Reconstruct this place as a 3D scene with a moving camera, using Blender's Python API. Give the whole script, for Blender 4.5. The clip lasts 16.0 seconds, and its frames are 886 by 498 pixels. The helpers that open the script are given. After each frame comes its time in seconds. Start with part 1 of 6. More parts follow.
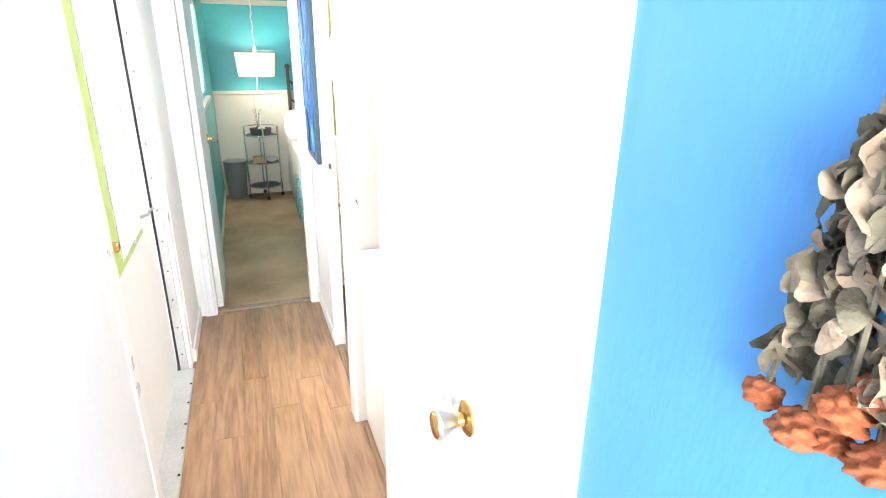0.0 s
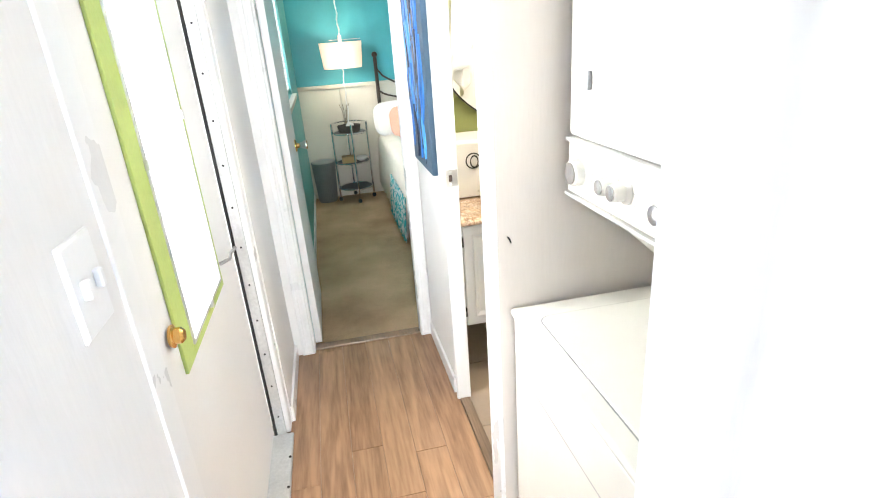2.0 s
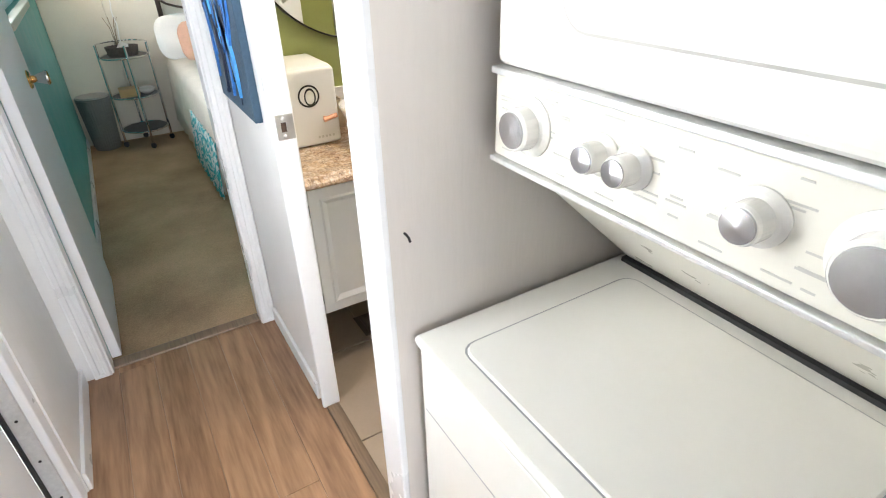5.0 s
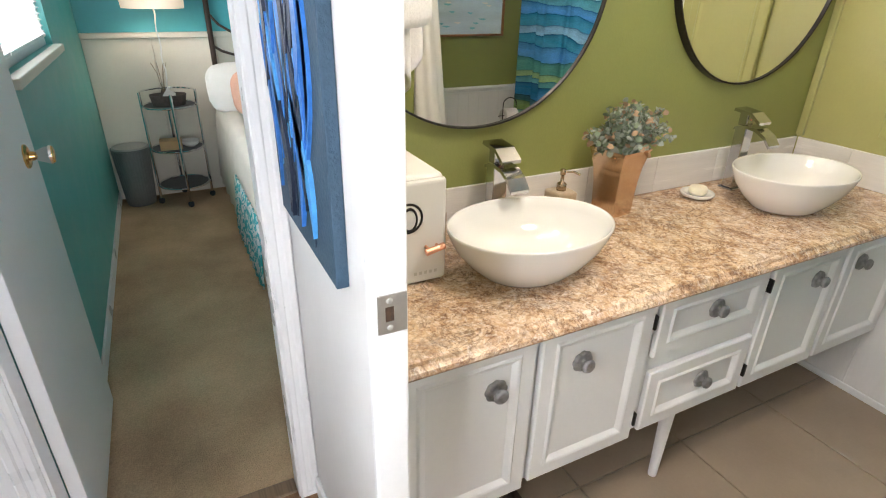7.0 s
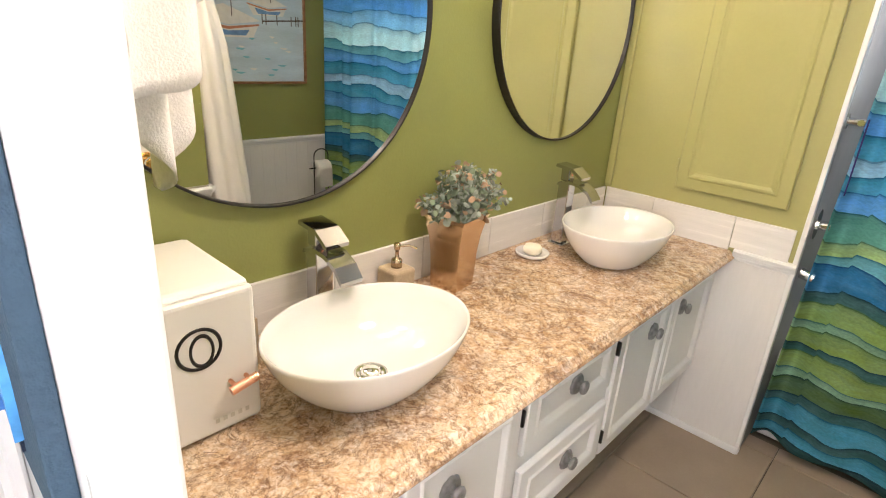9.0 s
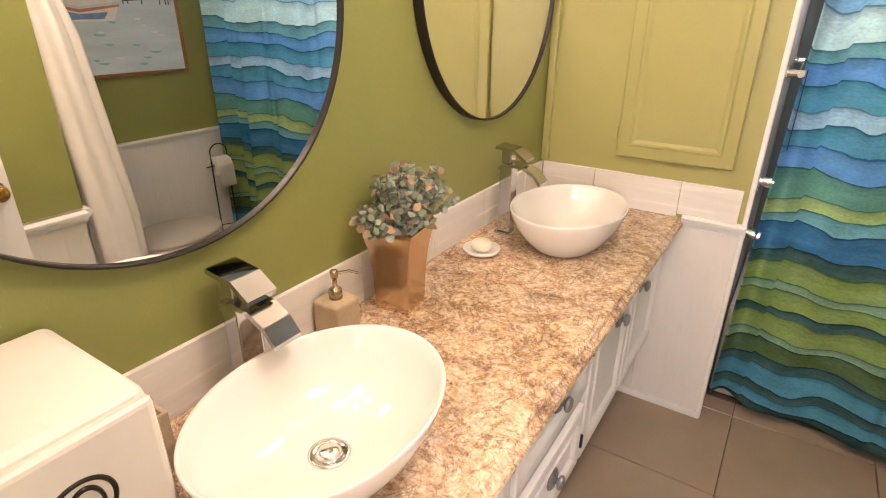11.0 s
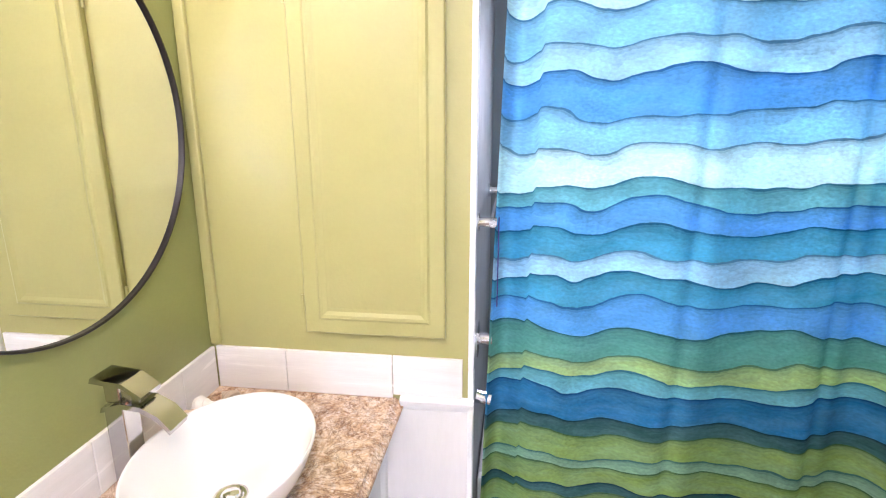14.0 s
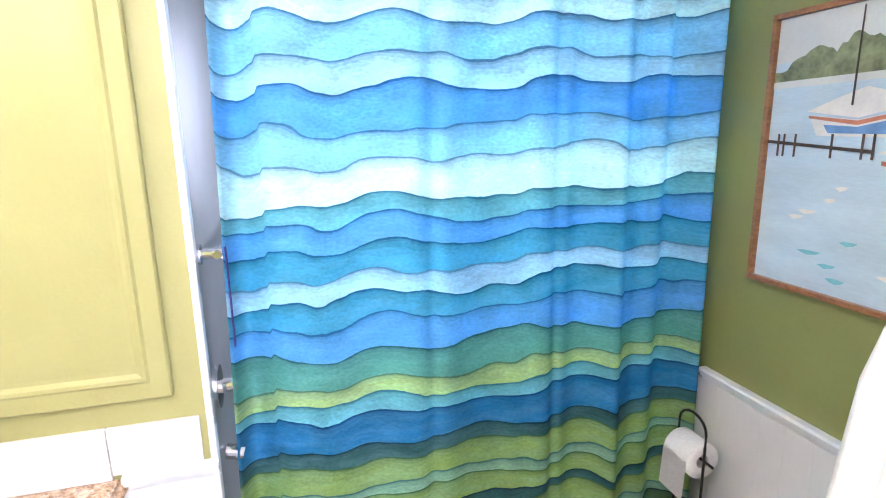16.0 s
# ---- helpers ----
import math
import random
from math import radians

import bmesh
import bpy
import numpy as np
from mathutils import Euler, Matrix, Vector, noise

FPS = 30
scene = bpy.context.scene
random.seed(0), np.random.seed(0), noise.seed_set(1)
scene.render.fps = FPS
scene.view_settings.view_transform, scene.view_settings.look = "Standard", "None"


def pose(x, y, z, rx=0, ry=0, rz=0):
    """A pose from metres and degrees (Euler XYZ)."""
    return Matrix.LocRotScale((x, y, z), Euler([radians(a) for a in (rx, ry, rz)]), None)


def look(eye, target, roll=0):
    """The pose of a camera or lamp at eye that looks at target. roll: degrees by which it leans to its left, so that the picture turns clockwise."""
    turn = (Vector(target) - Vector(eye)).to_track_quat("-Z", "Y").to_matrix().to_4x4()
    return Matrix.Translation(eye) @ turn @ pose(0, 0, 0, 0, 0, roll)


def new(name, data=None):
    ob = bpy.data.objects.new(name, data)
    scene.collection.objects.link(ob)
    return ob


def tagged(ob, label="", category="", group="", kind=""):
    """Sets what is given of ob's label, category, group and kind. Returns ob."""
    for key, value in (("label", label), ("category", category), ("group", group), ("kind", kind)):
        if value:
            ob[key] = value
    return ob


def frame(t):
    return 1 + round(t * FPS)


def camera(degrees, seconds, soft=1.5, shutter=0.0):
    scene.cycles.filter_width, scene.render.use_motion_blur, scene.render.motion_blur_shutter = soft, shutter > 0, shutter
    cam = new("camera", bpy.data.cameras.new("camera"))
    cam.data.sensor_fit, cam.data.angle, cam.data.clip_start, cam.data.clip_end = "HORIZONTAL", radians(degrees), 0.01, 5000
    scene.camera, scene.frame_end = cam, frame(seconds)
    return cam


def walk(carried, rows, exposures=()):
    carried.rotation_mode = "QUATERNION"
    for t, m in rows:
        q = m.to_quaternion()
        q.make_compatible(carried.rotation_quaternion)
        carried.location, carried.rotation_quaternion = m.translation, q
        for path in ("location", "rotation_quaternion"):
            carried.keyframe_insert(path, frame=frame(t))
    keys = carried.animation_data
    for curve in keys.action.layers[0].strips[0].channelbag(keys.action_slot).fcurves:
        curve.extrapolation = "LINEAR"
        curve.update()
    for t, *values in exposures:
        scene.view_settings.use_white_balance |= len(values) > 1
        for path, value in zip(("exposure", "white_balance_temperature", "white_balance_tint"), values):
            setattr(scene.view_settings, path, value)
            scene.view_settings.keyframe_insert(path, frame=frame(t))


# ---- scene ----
cam = camera(78.7, 16.0, soft=1.1)

PATH = [
    (0, (-0.06, 0.233, 1.539), (0.587, 1.999, 0.858), 0.8),
    (0.5, (-0.117, 0.381, 1.544), (0.372, 2.197, 0.863), -0.1),
    (1, (-0.149, 0.562, 1.527), (0.272, 2.391, 0.837), -1.6),
    (1.5, (-0.116, 0.768, 1.522), (0.252, 2.598, 0.803), -1.3),
    (2, (-0.108, 0.963, 1.51), (0.248, 2.79, 0.777), -4.2),
    (2.5, (-0.082, 1.147, 1.499), (0.438, 2.923, 0.742), -4.5),
    (3, (-0.036, 1.304, 1.529), (0.576, 3.064, 0.802), -3.8),
    (3.2, (-0.02, 1.352, 1.535), (0.679, 3.089, 0.833), -3.7),
    (5.3, (-0.029, 1.606, 1.426), (0.834, 3.077, 0.38), -1.1),
    (5.5, (-0.018, 1.681, 1.429), (0.729, 3.216, 0.387), -0.7),
    (6, (-0.018, 1.867, 1.436), (0.547, 3.518, 0.458), -0.4),
    (6.5, (0.0, 2.077, 1.437), (0.685, 3.708, 0.503), -2.2),
    (7, (0.082, 2.282, 1.44), (0.904, 3.884, 0.569), 1.2),
    (7.5, (0.132, 2.398, 1.448), (1.12, 3.935, 0.634), 2.0),
    (8, (0.158, 2.463, 1.451), (1.342, 3.874, 0.673), 0.7),
    (8.5, (0.182, 2.497, 1.443), (1.505, 3.787, 0.678), 2.7),
    (8.7, (0.202, 2.515, 1.44), (1.552, 3.8, 0.715), 3.3),
    (10.8, (0.372, 2.758, 1.464), (1.885, 3.783, 0.652), 1.4),
    (11, (0.378, 2.762, 1.461), (1.914, 3.757, 0.655), 0.4),
    (11.5, (0.439, 2.773, 1.475), (2.068, 3.686, 0.758), 1.4),
    (12, (0.523, 2.746, 1.518), (2.162, 3.717, 0.91), 0.3),
    (12.5, (0.634, 2.762, 1.521), (2.313, 3.663, 0.913), -1.5),
    (13, (0.791, 2.782, 1.569), (2.557, 3.486, 0.947), -0.8),
    (13.5, (0.928, 2.744, 1.579), (2.753, 3.354, 1.036), -0.8),
    (14, (1.013, 2.732, 1.579), (2.932, 2.99, 1.079), 0.0),
    (14.5, (1.096, 2.662, 1.565), (3.035, 2.478, 1.109), -0.2),
    (15, (1.135, 2.63, 1.564), (2.993, 2.04, 1.118), -0.5),
    (15.5, (1.121, 2.592, 1.568), (2.911, 1.817, 1.126), -0.8),
    (16, (1.09, 2.609, 1.559), (2.974, 2.092, 1.134), -1.0),
]
walk(cam, [(t, look(eye, target, roll)) for t, eye, target, roll in PATH],
     ((0, 0.85, 6500, 10), (1, 0.75, 6500, 10), (2, 0.53, 6500, 10), (3.2, 0.37, 6500, 11), (5.5, -0.06, 6350, 12), (7, -0.10, 6400, 13), (8.5, 0.09, 6600, 15), (11, 0.03, 7800, 28), (12.5, 0.40, 6850, 29), (13.5, 0.52, 6100, 28), (14.5, 0.78, 5650, 25), (16, 0.95, 5600, 24)))

# ---- world and lights ----
world = bpy.data.worlds.new("world")
scene.world = world
world.use_nodes = True
wn = world.node_tree
sky = wn.nodes.new("ShaderNodeTexSky")
sky.sky_type = 'NISHITA'
sky.sun_disc = False
sky.sun_elevation = radians(50)
sky.sun_rotation = radians(250)
wn.links.new(sky.outputs[0], wn.nodes["Background"].inputs[0])
wn.nodes["Background"].inputs[1].default_value = 0.15


def area_lamp(name, m, sx, sy, power, color):
    d = bpy.data.lights.new(name, 'AREA')
    d.shape, d.size, d.size_y, d.energy, d.color = 'RECTANGLE', sx, sy, power, color
    ob = new(name, d)
    ob.matrix_world = m
    return ob


def bulb_lamp(name, x, y, z, power, color, r):
    d = bpy.data.lights.new(name, 'POINT')
    d.energy, d.color, d.shadow_soft_size = power, color, r
    ob = new(name, d)
    ob.location = (x, y, z)
    return ob


H_LAMP = 2.205
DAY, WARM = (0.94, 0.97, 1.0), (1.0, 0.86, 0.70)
# daylight at the openings: bedroom window, entrance door window, and added unseen windows
area_lamp("bedroom_window_light", look((-0.50, 4.95, 1.55), (1, 4.95, 1.3)), 1.0, 0.7, 60, DAY)
area_lamp("door_window_light", look((-0.56, 2.46, 1.25), (1, 2.46, 1.0)), 0.64, 1.3, 26, DAY)
# living room windows behind the start: unseen, added to brighten the hall
area_lamp("unseen_living_light", look((-0.6, -2.35, 1.45), (-0.1, 1, 1.0)), 2.4, 1.3, 210, DAY)
area_lamp("unseen_living_side_light", look((-2.45, -0.9, 1.45), (1, -0.6, 1.0)), 1.6, 1.2, 110, DAY)
# unseen shower window, added on the strength of the curtain's backlit glow
area_lamp("unseen_shower_light", look((3.21, 2.1, 1.62), (2.0, 2.1, 1.2)), 0.9, 0.6, 11, DAY)
# lamps of the bathroom: two rows of globes above the mirrors
for cx, watts in ((0.84, 2.7), (1.85, 1.1)):
    for k in range(3):
        bulb_lamp("vanity_bulb", cx + (k - 1) * 0.17, 3.375, 2.02, watts, WARM, 0.04)
# ceiling fill from an unseen source, added to lift floor and cabinet fronts
area_lamp("bath_fill_light", look((1.00, 2.68, H_LAMP), (1.00, 2.68, 0)), 0.26, 0.26, 15.0, (1.0, 0.90, 0.78))
bulb_lamp("swag_bulb", 0.12, 6.32, 1.42, 5.0, WARM, 0.05)

# ---- materials ----


def material(name, color, rough=0.5, metal=0.0, vary=0.06, scale=6.0, grain=0.03, gscale=90.0, bump=0.05, bscale=120.0, coat=0.0, stretch=(1, 1, 1), trans=0.0, emit=None, strength=0.0, piece=0.0, spec=0.5):
    m = bpy.data.materials.new(name)
    m.use_nodes = True
    nt = m.node_tree
    b = nt.nodes["Principled BSDF"]
    co = nt.nodes.new("ShaderNodeTexCoord")
    mp = nt.nodes.new("ShaderNodeMapping")
    mp.inputs["Scale"].default_value = stretch
    nt.links.new(co.outputs["Object"], mp.inputs[0])

    def noise_tex(sc, detail):
        n = nt.nodes.new("ShaderNodeTexNoise")
        n.inputs["Scale"].default_value = sc
        n.inputs["Detail"].default_value = detail
        nt.links.new(mp.outputs[0], n.inputs["Vector"])
        return n.outputs["Fac"]

    def mathn(op, a, bb):
        n = nt.nodes.new("ShaderNodeMath")
        n.operation = op
        for i, v in enumerate((a, bb)):
            if isinstance(v, (int, float)):
                n.inputs[i].default_value = v
            else:
                nt.links.new(v, n.inputs[i])
        return n.outputs[0]
    big, small = noise_tex(scale, 4), noise_tex(gscale, 3)
    v = mathn('ADD', mathn('MULTIPLY', mathn('SUBTRACT', big, 0.5), vary * 4), mathn('MULTIPLY', mathn('SUBTRACT', small, 0.5), grain * 4))
    v = mathn('ADD', v, 1.0)
    if piece:
        oi = nt.nodes.new("ShaderNodeObjectInfo")
        v = mathn('ADD', v, mathn('MULTIPLY', mathn('SUBTRACT', oi.outputs["Random"], 0.5), piece * 2))
    sc = nt.nodes.new("ShaderNodeVectorMath")
    sc.operation = 'SCALE'
    sc.inputs[0].default_value = color
    nt.links.new(v, sc.inputs["Scale"])
    nt.links.new(sc.outputs[0], b.inputs["Base Color"])
    r = mathn('ADD', mathn('MULTIPLY', mathn('SUBTRACT', big, 0.5), min(0.25, rough * 0.7)), rough)
    nt.links.new(r, b.inputs["Roughness"])
    b.inputs["Metallic"].default_value = metal
    b.inputs["Coat Weight"].default_value = coat
    b.inputs["Transmission Weight"].default_value = trans
    b.inputs["Specular IOR Level"].default_value = spec
    if emit:
        b.inputs["Emission Color"].default_value = (*emit, 1)
        b.inputs["Emission Strength"].default_value = strength
    if bump:
        bp = nt.nodes.new("ShaderNodeBump")
        bp.inputs["Strength"].default_value = bump
        bp.inputs["Distance"].default_value = 0.01
        nt.links.new(noise_tex(bscale, 2), bp.inputs["Height"])
        nt.links.new(bp.outputs[0], b.inputs["Normal"])
    return m


def plain_mirror(name):
    m = bpy.data.materials.new(name)
    m.use_nodes = True
    b = m.node_tree.nodes["Principled BSDF"]
    b.inputs["Base Color"].default_value = (0.86, 0.87, 0.86, 1)
    b.inputs["Metallic"].default_value = 1
    b.inputs["Roughness"].default_value = 0.01
    return m


def wood_material(name, dark, light, rough=0.30, piece=0.10, ring=14.0, along=0.7):
    m = bpy.data.materials.new(name)
    m.use_nodes = True
    nt = m.node_tree
    N, L = nt.nodes, nt.links
    b = N["Principled BSDF"]
    co, oi = N.new("ShaderNodeTexCoord"), N.new("ShaderNodeObjectInfo")
    add = N.new("ShaderNodeVectorMath")
    add.operation = 'ADD'
    mul = N.new("ShaderNodeVectorMath")
    mul.operation = 'SCALE'
    mul.inputs[0].default_value = (7.3, 3.1, 5.7)
    L.new(oi.outputs["Random"], mul.inputs["Scale"])
    L.new(co.outputs["Object"], add.inputs[0])
    L.new(mul.outputs[0], add.inputs[1])
    mp = N.new("ShaderNodeMapping")
    mp.inputs["Scale"].default_value = (ring, along, ring)
    L.new(add.outputs[0], mp.inputs[0])
    n1, n2 = N.new("ShaderNodeTexNoise"), N.new("ShaderNodeTexNoise")
    n1.inputs["Scale"].default_value, n1.inputs["Detail"].default_value, n1.inputs["Distortion"].default_value = 1.0, 3, 1.2
    n2.inputs["Scale"].default_value, n2.inputs["Detail"].default_value = 11.0, 5
    wv = N.new("ShaderNodeMath")
    wv.operation = 'MULTIPLY'
    wv.inputs[1].default_value = 26.0
    sn = N.new("ShaderNodeMath")
    sn.operation = 'SINE'
    for n in (n1, n2):
        L.new(mp.outputs[0], n.inputs["Vector"])
    L.new(n1.outputs["Fac"], wv.inputs[0])
    L.new(wv.outputs[0], sn.inputs[0])
    mr = N.new("ShaderNodeMapRange")
    mr.inputs["From Min"].default_value, mr.inputs["From Max"].default_value = -1.4, 1.4
    L.new(sn.outputs[0], mr.inputs[0])
    mx = N.new("ShaderNodeMath")
    mx.operation = 'MULTIPLY_ADD'
    L.new(mr.outputs[0], mx.inputs[0])
    mx.inputs[1].default_value = 0.38
    L.new(n2.outputs["Fac"], mx.inputs[2])
    pc = N.new("ShaderNodeMath")
    pc.operation = 'MULTIPLY_ADD'
    L.new(oi.outputs["Random"], pc.inputs[0])
    pc.inputs[1].default_value = piece * 3
    L.new(mx.outputs[0], pc.inputs[2])
    ramp = N.new("ShaderNodeValToRGB")
    ramp.color_ramp.elements[0].position, ramp.color_ramp.elements[0].color = 0.30, (*dark, 1)
    ramp.color_ramp.elements[1].position, ramp.color_ramp.elements[1].color = 1.05, (*light, 1)
    L.new(pc.outputs[0], ramp.inputs[0])
    L.new(ramp.outputs[0], b.inputs["Base Color"])
    b.inputs["Roughness"].default_value = rough
    bp = N.new("ShaderNodeBump")
    bp.inputs["Strength"].default_value, bp.inputs["Distance"].default_value = 0.08, 0.004
    L.new(mx.outputs[0], bp.inputs["Height"])
    L.new(bp.outputs[0], b.inputs["Normal"])
    return m


def granite_material(name):
    m = bpy.data.materials.new(name)
    m.use_nodes = True
    nt = m.node_tree
    N, L = nt.nodes, nt.links
    b = N["Principled BSDF"]
    co = N.new("ShaderNodeTexCoord")

    def tex(sc, det, dist, rough=0.6):
        n = N.new("ShaderNodeTexNoise")
        n.inputs["Scale"].default_value, n.inputs["Detail"].default_value = sc, det
        n.inputs["Distortion"].default_value, n.inputs["Roughness"].default_value = dist, rough
        L.new(co.outputs["Object"], n.inputs["Vector"])
        return n.outputs["Fac"]

    def ramp(src, stops):
        r = N.new("ShaderNodeValToRGB")
        e = r.color_ramp.elements
        while len(e) < len(stops):
            e.new(0.5)
        for el, (p, c) in zip(e, stops):
            el.position, el.color = p, (*c, 1)
        L.new(src, r.inputs[0])
        return r.outputs[0]

    def mix(f, a, bb):
        x = N.new("ShaderNodeMix")
        x.data_type = 'RGBA'
        for s, i in ((f, 0), (a, 6), (bb, 7)):
            L.new(s, x.inputs[i])
        return x.outputs[2]
    base = ramp(tex(9.5, 10, 1.1, 0.80), [(0.36, (0.13, 0.065, 0.035)), (0.43, (0.38, 0.21, 0.11)), (0.49, (0.60, 0.39, 0.22)), (0.57, (0.78, 0.61, 0.44)), (0.66, (0.52, 0.35, 0.22))])
    speck = ramp(tex(66, 6, 1.0, 0.78), [(0.36, (0.10, 0.06, 0.04)), (0.44, (0.40, 0.27, 0.19)), (0.52, (0.72, 0.57, 0.44)), (0.62, (0.84, 0.78, 0.71))])
    half = ramp(tex(34, 5, 1.0, 0.7), [(0.40, (0.75, 0.75, 0.75)), (0.58, (0.18, 0.18, 0.18))])
    c1 = mix(half, base, speck)
    crack = N.new("ShaderNodeTexVoronoi")
    crack.feature = 'DISTANCE_TO_EDGE'
    crack.inputs["Scale"].default_value = 44
    bend = N.new("ShaderNodeTexNoise")
    bend.inputs["Scale"].default_value, bend.inputs["Detail"].default_value = 40, 4
    L.new(co.outputs["Object"], bend.inputs["Vector"])
    shove = N.new("ShaderNodeVectorMath")
    shove.operation = 'MULTIPLY_ADD'
    L.new(bend.outputs["Color"], shove.inputs[0])
    shove.inputs[1].default_value = (0.035, 0.035, 0.035)
    L.new(co.outputs["Object"], shove.inputs[2])
    L.new(shove.outputs[0], crack.inputs["Vector"])
    lines = ramp(crack.outputs["Distance"], [(0.0, (0.40, 0.40, 0.40)), (0.05, (0.15, 0.15, 0.15)), (0.11, (0, 0, 0))])
    where = ramp(tex(17, 5, 0.8, 0.7), [(0.40, (0, 0, 0)), (0.54, (1, 1, 1))])
    both = N.new("ShaderNodeMix")
    both.data_type = 'RGBA'
    both.blend_type = 'MULTIPLY'
    both.inputs[0].default_value = 1.0
    L.new(lines, both.inputs[6])
    L.new(where, both.inputs[7])
    brown = N.new("ShaderNodeRGB")
    brown.outputs[0].default_value = (0.13, 0.065, 0.035, 1)
    c2 = mix(both.outputs[2], c1, brown.outputs[0])
    vein = ramp(tex(8, 9, 1.6, 0.74), [(0.476, (0, 0, 0)), (0.496, (0.85, 0.85, 0.85)), (0.516, (0, 0, 0))])
    c3 = mix(vein, c2, brown.outputs[0])
    grey = ramp(tex(7, 6, 1.2, 0.7), [(0.56, (0, 0, 0)), (0.72, (0.55, 0.55, 0.55))])
    gc = N.new("ShaderNodeRGB")
    gc.outputs[0].default_value = (0.36, 0.29, 0.25, 1)
    L.new(mix(grey, c3, gc.outputs[0]), b.inputs["Base Color"])
    b.inputs["Roughness"].default_value = 0.24
    return m


def damask_material(name, ground, figure):
    m = bpy.data.materials.new(name)
    m.use_nodes = True
    N, L = m.node_tree.nodes, m.node_tree.links
    co, n = N.new("ShaderNodeTexCoord"), N.new("ShaderNodeTexNoise")
    n.inputs["Scale"].default_value, n.inputs["Detail"].default_value, n.inputs["Distortion"].default_value = 15, 1.0, 2.5
    L.new(co.outputs["Object"], n.inputs["Vector"])
    r = N.new("ShaderNodeValToRGB")
    r.color_ramp.elements[0].position, r.color_ramp.elements[0].color = 0.50, (*ground, 1)
    r.color_ramp.elements[1].position, r.color_ramp.elements[1].color = 0.54, (*figure, 1)
    L.new(n.outputs["Fac"], r.inputs[0])
    L.new(r.outputs[0], N["Principled BSDF"].inputs["Base Color"])
    N["Principled BSDF"].inputs["Roughness"].default_value = 0.85
    return m


WHITE = material("white_paint", (0.80, 0.80, 0.80), 0.38, vary=0.02, grain=0.01, bump=0.04, bscale=60)
WALLWHITE = material("white_wall_panel", (0.78, 0.77, 0.76), 0.5, vary=0.03, grain=0.015, bump=0.06, stretch=(1, 1, 0.2))
CREAMWALL = material("cream_wall_panel", (0.68, 0.63, 0.58), 0.45, vary=0.03, grain=0.015, bump=0.05, stretch=(1, 1, 0.15))
TRIM = material("white_trim_paint", (0.82, 0.82, 0.82), 0.3, vary=0.02, grain=0.01, bump=0.03)
BLUEWALL = material("sky_blue_wall", (0.085, 0.30, 0.62), 0.5, vary=0.05, grain=0.02, bump=0.08, stretch=(1, 1, 0.3))
TEAL = material("teal_wall", (0.10, 0.42, 0.40), 0.4, vary=0.05, grain=0.02, bump=0.05)
TEALTOP = material("turquoise_wall", (0.07, 0.42, 0.48), 0.45, vary=0.05, grain=0.02, bump=0.05)
CREAM = material("cream_wainscot", (0.72, 0.67, 0.57), 0.45, vary=0.03, grain=0.015, bump=0.05)
OLIVE = material("olive_green_wall", (0.26, 0.28, 0.088), 0.42, vary=0.04, grain=0.02, bump=0.06, bscale=160)
OLIVECAB = material("olive_green_cabinet_paint", (0.385, 0.37, 0.145), 0.34, vary=0.03, grain=0.015, bump=0.05)
WAINSCOT = material("white_wainscot", (0.76, 0.74, 0.72), 0.4, vary=0.03, grain=0.02, bump=0.06, stretch=(1, 1, 0.2))
CEIL = material("ceiling_white", (0.80, 0.79, 0.76), 0.7, vary=0.03, grain=0.03, bump=0.3, bscale=60)
CARPET = material("beige_carpet", (0.55, 0.39, 0.24), 0.95, vary=0.32, scale=2.2, grain=0.16, gscale=160, bump=0.9, bscale=260, spec=0.1)
FLOORTILE = material("taupe_floor_tile", (0.35, 0.27, 0.20), 0.35, vary=0.10, scale=5, grain=0.03, bump=0.05, piece=0.07)
GROUT = material("dark_grout", (0.16, 0.13, 0.10), 0.9, grain=0.08)
LAMINATE = wood_material("oak_laminate", (0.165, 0.082, 0.040), (0.42, 0.25, 0.14), ring=6.0, along=0.55, piece=0.045)
THRESH = wood_material("worn_threshold_wood", (0.09, 0.06, 0.04), (0.24, 0.16, 0.10))
DARKWOOD = wood_material("dark_wood", (0.03, 0.02, 0.015), (0.10, 0.06, 0.04))
FRAMEWOOD = wood_material("red_brown_frame_wood", (0.16, 0.06, 0.025), (0.38, 0.17, 0.07))
GRANITE = granite_material("mottled_granite")
BSTILE = material("white_streaked_tile", (0.76, 0.74, 0.72), 0.25, vary=0.06, scale=9, grain=0.03, bump=0.05, stretch=(0.35, 0.35, 5), piece=0.03)
PORCELAIN = material("white_porcelain", (0.76, 0.75, 0.73), 0.10, vary=0.01, grain=0.0, bump=0.0, coat=0.5)
CHROME = material("chrome", (0.80, 0.80, 0.80), 0.10, metal=1, vary=0.02, grain=0, bump=0)
TAPCHROME = material("polished_tap_chrome", (0.50, 0.50, 0.51), 0.08, metal=1, vary=0.02, grain=0, bump=0)
PUMPBRONZE = material("brushed_bronze", (0.52, 0.42, 0.31), 0.26, metal=1, vary=0.06, grain=0.04, bump=0.03)
DIALSILVER = material("brushed_silver_cap", (0.50, 0.50, 0.51), 0.24, metal=1, vary=0.08, grain=0.05, bump=0.04)
STEEL = material("brushed_steel", (0.55, 0.54, 0.52), 0.34, metal=1, vary=0.05, grain=0.04, bump=0.03)
ALUM = material("worn_aluminium", (0.66, 0.66, 0.65), 0.42, metal=0.75, vary=0.12, grain=0.08, bump=0.1)
BRASS = material("polished_brass", (0.72, 0.43, 0.14), 0.18, metal=1, vary=0.04, grain=0.0, bump=0)
